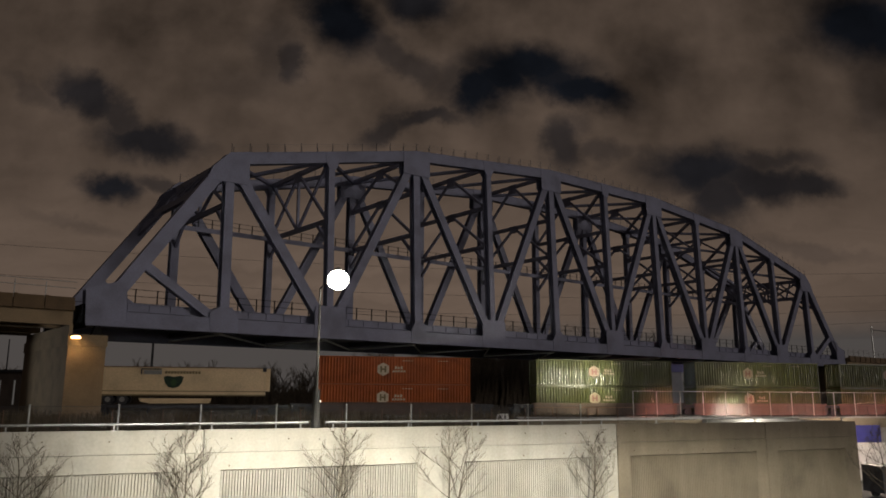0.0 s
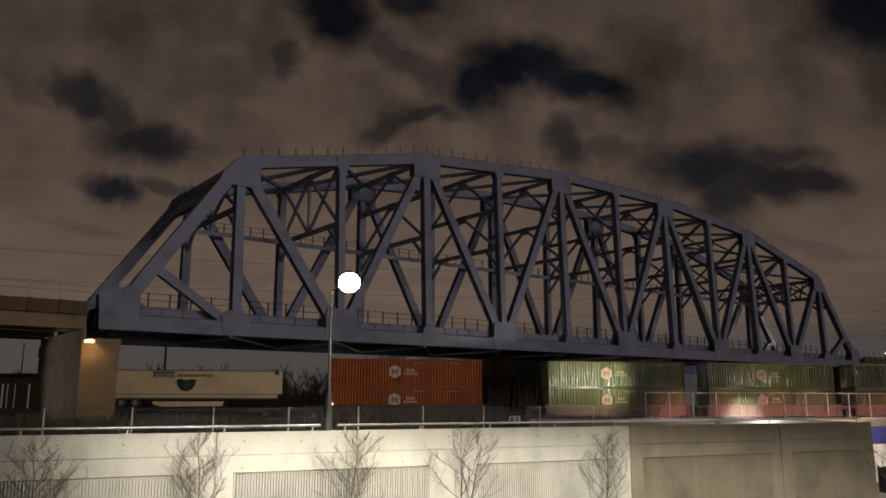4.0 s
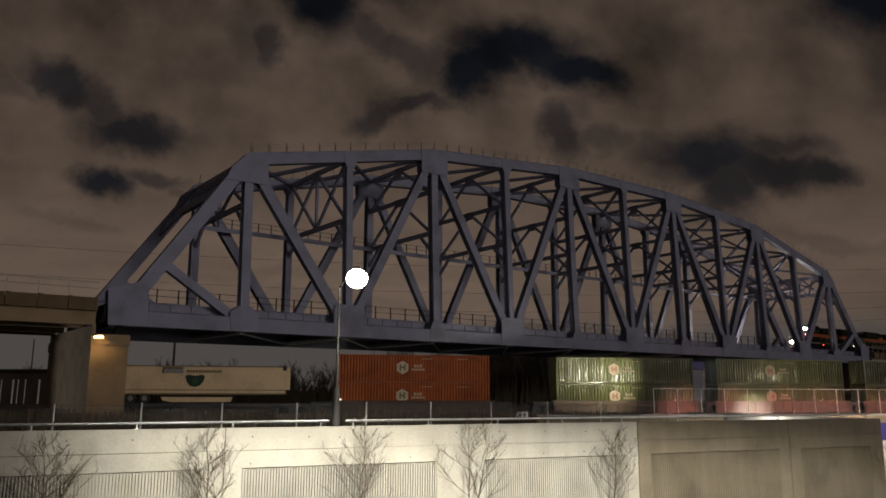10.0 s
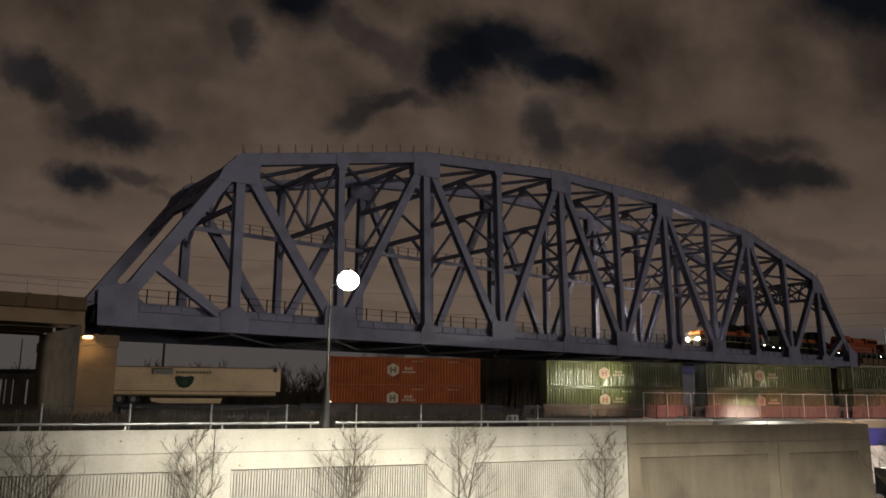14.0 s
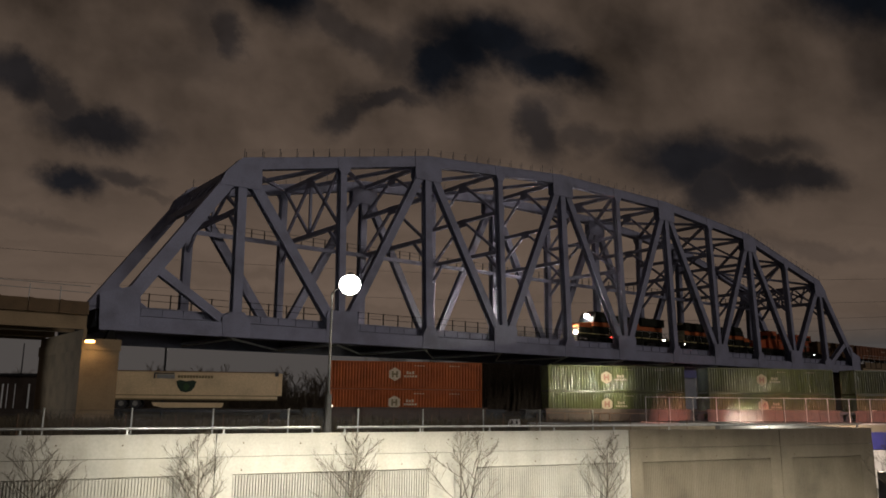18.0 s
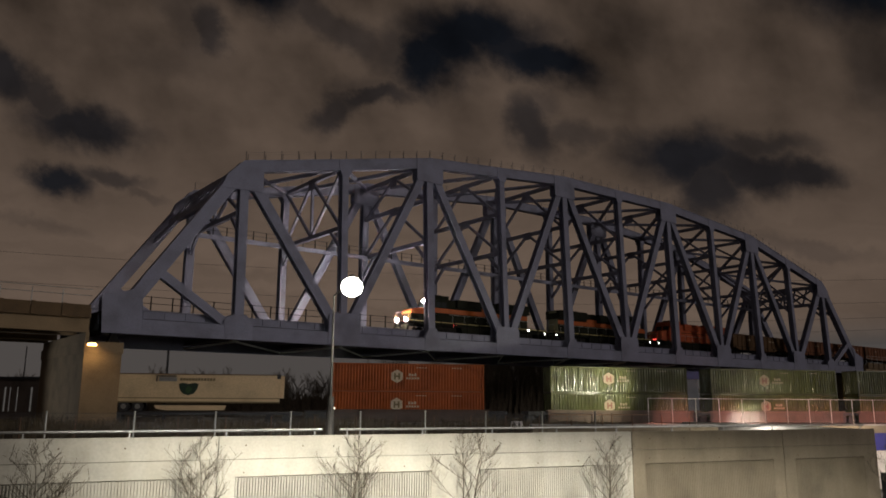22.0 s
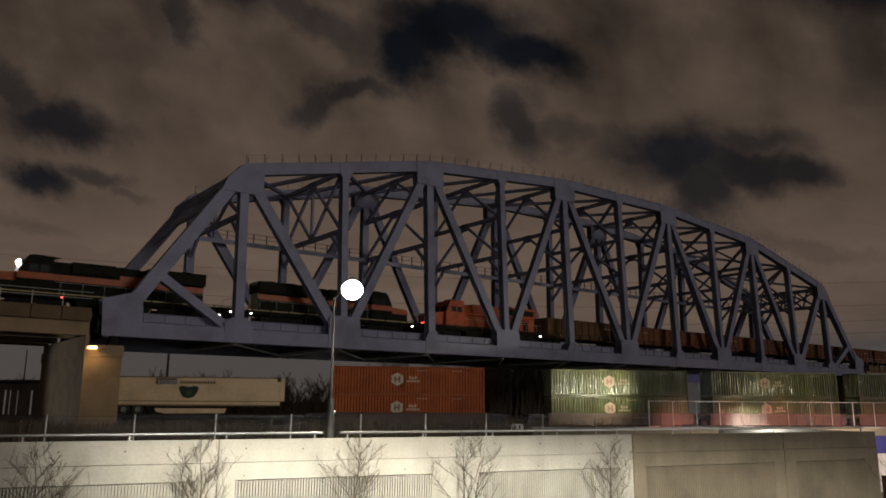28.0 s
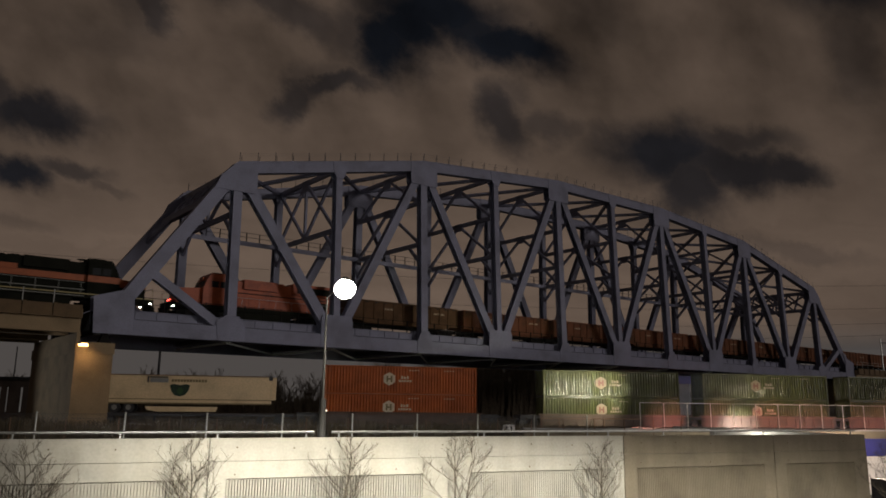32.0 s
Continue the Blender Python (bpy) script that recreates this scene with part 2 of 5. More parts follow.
def thing(name, m, label, category, group="", kind=""):
    ob = new(name)
    ob.empty_display_size = 0.3
    ob.matrix_basis = m
    return tagged(ob, label, category, group, kind)


def solid(name, geo, material, label, category="", group="", kind="", m=None):
    ob = new(name, geo.mesh(name, material))
    if m is not None:
        ob.matrix_basis = m
    return tagged(ob, label, category, group, kind)


# ---- the plan: frames of reference ----
SOFFIT = EYE + 5.77
BRIDGE = pose(-30.02, 68.96, SOFFIT, 0, 0, 37.79)
TRACK = pose(-11.7, 80.4, EYE - 2.35, 0, 0, 11.5)         # lower track, front face of the stacks at y 0
WALL = pose(0, 37.49, 0, 0, 0, 24.24)                     # retaining wall, front face at y 0
ROAD = pose(24.8, 62.0, EYE, 0, 0, 13.0)                   # edge of the road past the yard
WALL_TOP = EYE - 1.55
YARD = EYE - 2.9

# ---- sky: a broken cloud sheet that drifts ----
CLOUD_H = 300.0


def cloud_material():
    m = bpy.data.materials.new("city_lit_cloud")
    m.use_nodes = True
    nt = m.node_tree
    n, l = nt.nodes, nt.links
    n.remove(n["Principled BSDF"])
    out = n["Material Output"]
    em = n.new("ShaderNodeEmission")
    l.new(em.outputs[0], out.inputs[0])
    tc = n.new("ShaderNodeTexCoord")

    # pattern laid out in the camera's view: x over y, height over y
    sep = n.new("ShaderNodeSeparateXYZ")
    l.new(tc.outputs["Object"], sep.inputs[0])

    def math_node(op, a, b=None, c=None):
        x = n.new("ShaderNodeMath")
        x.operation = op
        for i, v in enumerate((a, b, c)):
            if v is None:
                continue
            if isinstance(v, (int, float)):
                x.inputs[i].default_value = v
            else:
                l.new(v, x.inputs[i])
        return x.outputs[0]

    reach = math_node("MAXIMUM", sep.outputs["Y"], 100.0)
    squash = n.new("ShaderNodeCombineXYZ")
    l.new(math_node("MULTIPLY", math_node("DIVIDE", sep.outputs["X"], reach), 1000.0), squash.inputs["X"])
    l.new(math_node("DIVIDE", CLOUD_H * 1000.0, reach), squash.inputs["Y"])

    def noise_at(scale, detail, rough=0.55):
        x = n.new("ShaderNodeTexNoise")
        x.inputs["Scale"].default_value, x.inputs["Detail"].default_value = scale, detail
        x.inputs["Roughness"].default_value = rough
        l.new(squash.outputs[0], x.inputs["Vector"])
        return x

    warp = noise_at(0.013, 6, 0.62)
    off = n.new("ShaderNodeVectorMath")
    off.operation = "MULTIPLY_ADD"
    off.inputs[1].default_value = (84, 68, 0)
    off.inputs[2].default_value = (-42, -34, 0)
    l.new(warp.outputs["Color"], off.inputs[0])
    warped = n.new("ShaderNodeVectorMath")
    warped.operation = "ADD"
    l.new(squash.outputs[0], warped.inputs[0])
    l.new(off.outputs[0], warped.inputs[1])
    total = None
    for x, y, rx, ry, turn, depth in CLOUD_GAPS:
        mp = n.new("ShaderNodeMapping")
        mp.vector_type = "TEXTURE"
        mp.inputs["Location"].default_value = (x, y, 0)
        mp.inputs["Rotation"].default_value = (0, 0, radians(turn))
        mp.inputs["Scale"].default_value = (rx, ry, 1)
        l.new(warped.outputs[0], mp.inputs["Vector"])
        ln = n.new("ShaderNodeVectorMath")
        ln.operation = "LENGTH"
        l.new(mp.outputs[0], ln.inputs[0])
        mr = n.new("ShaderNodeMapRange")
        mr.interpolation_type = "SMOOTHSTEP"
        mr.inputs["From Min"].default_value, mr.inputs["From Max"].default_value = 0.4, 1.6
        mr.inputs["To Min"].default_value, mr.inputs["To Max"].default_value = depth, 0
        l.new(ln.outputs["Value"], mr.inputs["Value"])
        total = mr.outputs[0] if total is None else math_node("MAXIMUM", total, mr.outputs[0])
    soft = noise_at(0.0085, 5, 0.5)
    puff = n.new("ShaderNodeMapRange")
    puff.inputs["From Min"].default_value, puff.inputs["From Max"].default_value = 0.3, 0.7
    puff.inputs["To Min"].default_value, puff.inputs["To Max"].default_value = 0.36, 1.36
    l.new(soft.outputs["Fac"], puff.inputs["Value"])
    # the cloud is brighter low over the town
    dist = n.new("ShaderNodeVectorMath")
    dist.operation = "LENGTH"
    l.new(tc.outputs["Object"], dist.inputs[0])
    far = n.new("ShaderNodeMapRange")
    far.inputs["From Min"].default_value, far.inputs["From Max"].default_value = 500, 1700
    l.new(dist.outputs["Value"], far.inputs["Value"])
    fade = n.new("ShaderNodeMapRange")
    fade.inputs["To Min"].default_value, fade.inputs["To Max"].default_value = 0.54, 1.06
    l.new(far.outputs[0], fade.inputs["Value"])
    flat = n.new("ShaderNodeMix")
    flat.data_type = "FLOAT"
    l.new(far.outputs[0], flat.inputs["Factor"])
    l.new(puff.outputs[0], flat.inputs["A"])
    # thin level streaks low down; brightness across the view fitted, strongest behind the bridge
    thin = n.new("ShaderNodeMapping")
    thin.inputs["Scale"].default_value = (0.35, 2.6, 1)
    l.new(warped.outputs[0], thin.inputs["Vector"])
    streak = n.new("ShaderNodeTexNoise")
    streak.inputs["Scale"].default_value, streak.inputs["Detail"].default_value = 0.011, 4
    l.new(thin.outputs[0], streak.inputs["Vector"])
    level = n.new("ShaderNodeMapRange")
    level.inputs["From Min"].default_value, level.inputs["From Max"].default_value = 0.3, 0.7
    level.inputs["To Min"].default_value, level.inputs["To Max"].default_value = 0.84, 1.16
    l.new(streak.outputs["Fac"], level.inputs["Value"])
    l.new(level.outputs[0], flat.inputs["B"])
    west = n.new("ShaderNodeMapRange")
    west.inputs["From Min"].default_value, west.inputs["From Max"].default_value = 50, 650
    west.inputs["To Min"].default_value, west.inputs["To Max"].default_value = 1.1, 0.87
    l.new(math_node("MULTIPLY", math_node("DIVIDE", sep.outputs["X"], reach), 1000.0), west.inputs["Value"])
    east = n.new("ShaderNodeMapRange")
    east.inputs["From Min"].default_value, east.inputs["From Max"].default_value = -640, -60
    east.inputs["To Min"].default_value, east.inputs["To Max"].default_value = 0.84, 1.0
    l.new(math_node("MULTIPLY", math_node("DIVIDE", sep.outputs["X"], reach), 1000.0), east.inputs["Value"])
    bright = math_node("MULTIPLY", math_node("MULTIPLY", flat.outputs[0], fade.outputs[0]), math_node("MULTIPLY", west.outputs[0], east.outputs[0]))
    lit = n.new("ShaderNodeMix")
    lit.data_type, lit.blend_type = "RGBA", "MIX"
    low = n.new("ShaderNodeMapRange")
    low.inputs["From Min"].default_value, low.inputs["From Max"].default_value = 3000, 4650
    l.new(dist.outputs["Value"], low.inputs["Value"])
    tone = n.new("ShaderNodeMix")
    tone.data_type = "RGBA"
    tone.inputs["A"].default_value, tone.inputs["B"].default_value = (*sky_glow, 1), (*horizon_glow, 1)
    l.new(low.outputs[0], tone.inputs["Factor"])
    l.new(tone.outputs["Result"], lit.inputs["A"])
    lit.inputs["B"].default_value = (0.009, 0.0105, 0.0145, 1)
    l.new(total, lit.inputs["Factor"])
    l.new(lit.outputs["Result"], em.inputs["Color"])
    l.new(bright, em.inputs["Strength"])
    return m


# cloud gaps set from the camera's view: place, half length, half width, turn, depth
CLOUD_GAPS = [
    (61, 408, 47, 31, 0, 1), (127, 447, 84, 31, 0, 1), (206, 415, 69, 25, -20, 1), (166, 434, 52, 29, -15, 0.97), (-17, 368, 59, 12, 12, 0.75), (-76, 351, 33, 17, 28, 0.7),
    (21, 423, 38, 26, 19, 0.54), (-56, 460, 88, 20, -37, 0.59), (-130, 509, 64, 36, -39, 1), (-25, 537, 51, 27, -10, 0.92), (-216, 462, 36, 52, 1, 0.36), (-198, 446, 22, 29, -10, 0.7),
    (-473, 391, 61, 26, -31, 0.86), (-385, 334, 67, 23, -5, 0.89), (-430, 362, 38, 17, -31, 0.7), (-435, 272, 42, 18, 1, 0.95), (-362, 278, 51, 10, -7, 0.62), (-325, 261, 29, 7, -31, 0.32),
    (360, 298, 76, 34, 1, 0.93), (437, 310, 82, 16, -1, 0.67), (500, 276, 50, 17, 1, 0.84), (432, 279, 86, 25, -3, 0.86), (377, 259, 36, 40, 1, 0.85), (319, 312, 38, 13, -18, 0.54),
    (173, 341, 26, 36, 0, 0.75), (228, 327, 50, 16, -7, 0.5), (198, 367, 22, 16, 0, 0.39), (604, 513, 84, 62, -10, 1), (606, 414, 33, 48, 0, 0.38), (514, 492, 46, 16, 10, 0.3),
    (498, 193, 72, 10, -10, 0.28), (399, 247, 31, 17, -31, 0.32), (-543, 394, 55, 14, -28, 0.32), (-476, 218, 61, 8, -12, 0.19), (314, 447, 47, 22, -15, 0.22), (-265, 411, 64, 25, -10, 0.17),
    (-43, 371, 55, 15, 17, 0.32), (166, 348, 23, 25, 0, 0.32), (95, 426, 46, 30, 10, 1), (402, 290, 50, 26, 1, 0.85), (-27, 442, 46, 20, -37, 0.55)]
g = Geo()
for a in range(30):
    t0, t1 = math.pi * a / 30, math.pi * (a + 1) / 30
    g.add([(0, 0, 0), (4700 * math.cos(t0), 4700 * math.sin(t0), 0), (4700 * math.cos(t1), 4700 * math.sin(t1), 0)], [(0, 1, 2)])
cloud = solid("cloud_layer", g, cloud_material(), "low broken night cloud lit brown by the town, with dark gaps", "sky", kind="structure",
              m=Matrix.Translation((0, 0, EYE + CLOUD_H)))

# ---- ground ----
g = Geo()
g.add([(-4500, -4500, 0), (4500, -4500, 0), (4500, 4500, 0), (-4500, 4500, 0)], [(0, 1, 2, 3)])
solid("ground", g, asphalt, "dark paved ground on the low side of the wall", "ground", kind="structure")
# raised yard behind the wall, with a bay beyond the wall's end
wx = lambda s, y: tuple((WALL @ Vector((s, y, 0)))[:2])
edge = [wx(-300, 0.55), wx(29.1, 0.55), wx(29.1, 17), wx(600, 17), (3500, 3600), (-3500, 3600)]
g = Geo()
n = len(edge)
g.add([(x, y, 0.01) for x, y in edge] + [(x, y, YARD) for x, y in edge],
      [tuple(range(2 * n - 1, n - 1, -1)), *[(i, (i + 1) % n, n + (i + 1) % n, n + i) for i in range(n)]])
solid("yard_ground", g, grass, "raised yard ground of dry grass and gravel behind the wall", "ground", kind="structure")


# ---- retaining wall ----
def build_wall():
    wall = thing("wall_front", WALL, "long pale concrete retaining wall with ribbed panels", "wall", kind="structure")
    T = WALL_TOP
    ribs = [(-31.5, -23.5), (-21.3, -11.35), (-9.7, -0.75), (1.7, 10.05), (11.55, 20.7), (22.4, 28.2)]
    top = T - 1.65
    g = Geo()
    # back slab, then the proud face around the ribbed fields
    g.box(-60, 10.76, 0.26, 0.62, 0, T - 0.02)
    part("core", g, concrete, wall)
    part("core", Geo().box(10.76, 29.4, 0.26, 0.62, 0, T - 0.02), old_concrete, wall)
    bays = [(-60, -33.2), (-33.2, -22.4), (-22.4, -10.47), (-10.47, 10.76), (10.76, 21.55), (21.55, 29.4)]
    for a, b in bays:
        g = Geo()
        a, b = a + 0.03, b - 0.03
        g.box(a, b, 0.02, 0.27, top + 0.72, T)         # coping band
        g.box(a, b, 0.0, 0.27, top, top + 0.70)        # band over the ribs
        cur = a
        for r0, r1 in ribs:
            if r1 <= a or r0 >= b:
                continue
            g.box(cur, r0, 0.0, 0.27, 0, top)
            cur = r1
        g.box(cur, b, 0.0, 0.27, 0, top)
        part("wall_panel", g, concrete if a < 10 else old_concrete, wall)
    for r0, r1 in ribs:
        g = Geo()
        n = int((r1 - r0) / 0.12)
        st = (r1 - r0) / n
        for i in range(n):
            x = r0 + (i + 0.5) * st
            g.add([(x - 0.036, 0.265, 0), (x - 0.031, 0.02, 0), (x + 0.031, 0.02, 0), (x + 0.036, 0.265, 0),
                   (x - 0.036, 0.265, top - 0.03), (x - 0.031, 0.02, top - 0.05), (x + 0.031, 0.02, top - 0.05), (x + 0.036, 0.265, top - 0.03)],
                  [(0, 1, 5, 4), (1, 2, 6, 5), (2, 3, 7, 6), (4, 5, 6, 7)])
        part("ribbed_panel", g, concrete if r0 < 10 else old_concrete, wall)
    # proud dark discs stand in for the shade in the tie holes
    hole_disc = Geo().tube((0, 0.004, 0), (0, -0.006, 0), 0.033, n=10).mesh("tie_hole", curb_brown)
    rnd = random.Random(21)
    for a, b in bays[1:]:
        x = a + 1.1
        while x < b - 0.4:
            for z in (top + 0.2, top + 1.25):
                if rnd.random() < 0.8:
                    part("tie_hole", hole_disc, None, wall).location = (x + rnd.gauss(0, 0.05), 0.0 if z < top + 0.7 else 0.02, z + rnd.gauss(0, 0.03))
            x += 2.4
    g = Geo().box(28.85, 29.4, 0.6, 17, 0, T - 0.03)
    part("return_wall", g, grey_concrete, wall)
    return wall


build_wall()

# pipe rail along the wall's top, with a gap at the lamp post
POLE_S = -5.6


def pipe_rail(s0, s1):
    r = thing("pipe_rail", WALL @ Matrix.Translation((s0, 0.12, WALL_TOP)), "thick galvanised pipe rail on short brackets on the wall", "rail", "wall rails")
    L = s1 - s0
    g = Geo().tube((0, 0, 0.24), (L, 0, 0.24), 0.055, n=10)
    part("pipe", g, galvanised, r)
    k = max(1, round(L / 3.9))
    for i in range(k + 1):
        x = 0.35 + (L - 0.7) * i / k
        g = Geo().box(x - 0.03, x + 0.03, -0.03, 0.03, -0.03, 0.2).box(x - 0.09, x + 0.09, -0.09, 0.09, -0.03, 0.015)
        part("bracket", g, galvanised, r)


pipe_rail(-60, POLE_S - 0.4)
pipe_rail(POLE_S + 0.4, 28.6)


def low_fence():
    r = thing("wire_fence", WALL @ Matrix.Translation((0, 0.34, WALL_TOP - 0.02)), "low wire fence with pale steel posts on the wall", "fence")
    post = Geo().tube((0, 0, 0), (0, 0, 1.02), 0.035, n=8).ball((0, 0, 1.03), 0.05, n=8).mesh("post", galvanised)
    xs = [-17.05 + 3.22 * i for i in range(-14, 14)]
    for x in xs:
        if x > 9:
            continue
        part("post", post, None, r).location = (x, 0, 0)
    for z in (0.12, 0.98):
        g = Geo().tube((xs[0], 0, z), (xs[0] + 3.22 * 22, 0, z), 0.007, n=5)
        part("wire", g, dark_metal, r)
    g = Geo()
    x = xs[0]
    while x < xs[0] + 3.22 * 22 - 0.9:
        for k in (-1, 1):
            g.beam((x, 0, 0.12 if k > 0 else 0.98), (x + 0.86, 0, 0.98 if k > 0 else 0.12), 0.006, 0.006)
        x += 0.14
    tagged(part("wire_mesh", g, dark_metal, r), kind="stuff")


low_fence()


# ---- street lamp at the wall ----
def street_lamp():
    base = WALL @ Vector((POLE_S, 0.35, WALL_TOP - 0.5))
    lampo = thing("street_lamp", Matrix.Translation(base), "tall tapered steel street lamp with a glowing bowl oversized for its glare, lit", "street lamp")
    H = 5.2 + (EYE - base.z)
    right = Vector((0.84, -0.54, 0))
    g = Geo().tube((0, 0, 0), (0, 0, 2.2), 0.2, 0.15, n=12).tube((0, 0, 2.2), (0.0, 0, H - 0.4), 0.07, 0.042, n=12)
    part("pole", g, pole_paint, lampo)
    g = Geo().box(-0.26, 0.26, -0.26, 0.26, 0, 0.06)
    for sx in (-1, 1):
        for sy in (-1, 1):
            g.tube((0.2 * sx, 0.2 * sy, 0.06), (0.2 * sx, 0.2 * sy, 0.14), 0.025, n=6)
    part("base_plate", g, dark_metal, lampo)
    g = Geo()
    pts = []
    for i in range(7):
        t = i / 6
        pts.append(right * (1.05 * t) + Vector((0, 0, H - 0.45 + 0.45 * math.sin(t * math.pi / 2))))
    for p, q in zip(pts, pts[1:]):
        g.tube(p, q, 0.04, n=8)
    part("arm", g, pole_paint, lampo)
    head = right * 1.05 + Vector((0, 0, H))
    g = Geo().ball(head + Vector((0, 0, 0.36)), 0.17, 1, 1, 0.6, n=16).tube(head + Vector((0, 0, 0.28)), head + Vector((0, 0, 0.38)), 0.18, 0.17, n=16)
    part("housing", g, pole_paint, lampo)
    # bowl made wider than a real one to stand in for glare
    part("bowl", Geo().ball(head + Vector((0, 0, -0.12)), 0.49, 1, 1, 0.93, n=28), lamp_bulb, lampo, "glowing bowl, oversized for the lamp's glare")
    return base + head


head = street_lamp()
# spots added beside the bowl: one for the wall, one to brighten the bridge
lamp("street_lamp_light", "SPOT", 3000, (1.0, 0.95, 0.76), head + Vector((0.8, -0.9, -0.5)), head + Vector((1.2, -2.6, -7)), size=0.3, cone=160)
lamp("street_lamp_back_light", "SPOT", 3900, (0.93, 0.99, 0.97), head + Vector((0.7, 0.9, -0.3)), head + Vector((4, 30, 17)), size=0.3, cone=124)
# lamp added behind the camera to light the wall; its added hood shades all above
NEAR = Vector((5.5, -3.0, 11.0))
lamp("near_street_light", "SPOT", 128000, (1.0, 0.965, 0.85), NEAR, (3.9, 39, 1.0), size=0.035, cone=65.5)
nl = thing("street_lamp", Matrix.Translation((5.5, -4.6, 0)), "unseen street lamp added behind the camera, with a shading hood", "street lamp")
part("pole", Geo().tube((0, 0, 0), (0, 0, 11.2), 0.14, 0.08, n=12), pole_paint, nl)
part("arm", Geo().tube((0, 0, 11.2), (0, 1.6, 11.35), 0.05, n=8), pole_paint, nl)
part("hood", Geo().box(-2.2, 2.2, 0.9, 2.6, 11.3, 11.36).box(-2.2, 2.2, 2.56, 2.62, 10.855, 11.3).box(-2.2, -2.15, 0.9, 2.6, 10.9, 11.3).box(2.15, 2.2, 0.9, 2.6, 10.9, 11.3), dark_metal, nl)


# ---- the truss bridge ----
def top_at(x):
    """Height of the top chord's upper edge along the span."""
    i = min(x, SPAN - x) / PANEL
    end = 18.65 if x < SPAN / 2 else 17.7
    for (a, za), (b, zb) in (((1, end), (3, 23.8)), ((3, 23.8), (5, 25.9)), ((5, 25.9), (6, 25.9))):
        if i <= b:
            return za + (zb - za) * (i - a) / (b - a)
    return 25.9


def ibeam(g, p, q, w, d, t=0.07, web=0.12):
    """A riveted H member in the truss plane: two side plates joined by a web."""
    p, q = Vector(p), Vector(q)
    a = (q - p).normalized()
    side = Vector((0, 1, 0))
    u = a.cross(side)
    h, i, o, e = w / 2, d / 2 - t, d / 2, web / 2
    ring = [(-o, -h), (-i, -h), (-i, -e), (i, -e), (i, -h), (o, -h), (o, h), (i, h), (i, e), (-i, e), (-i, h), (-o, h)]
    v = [c + side * y + u * z for c in (p, q) for y, z in ring]
    return g.add(v, [(k, (k + 1) % 12, 12 + (k + 1) % 12, 12 + k) for k in range(12)])


def leaning(y, z):
    return y + 0.04 * max(0.0, z - 2.6) * (GAP - y) / GAP


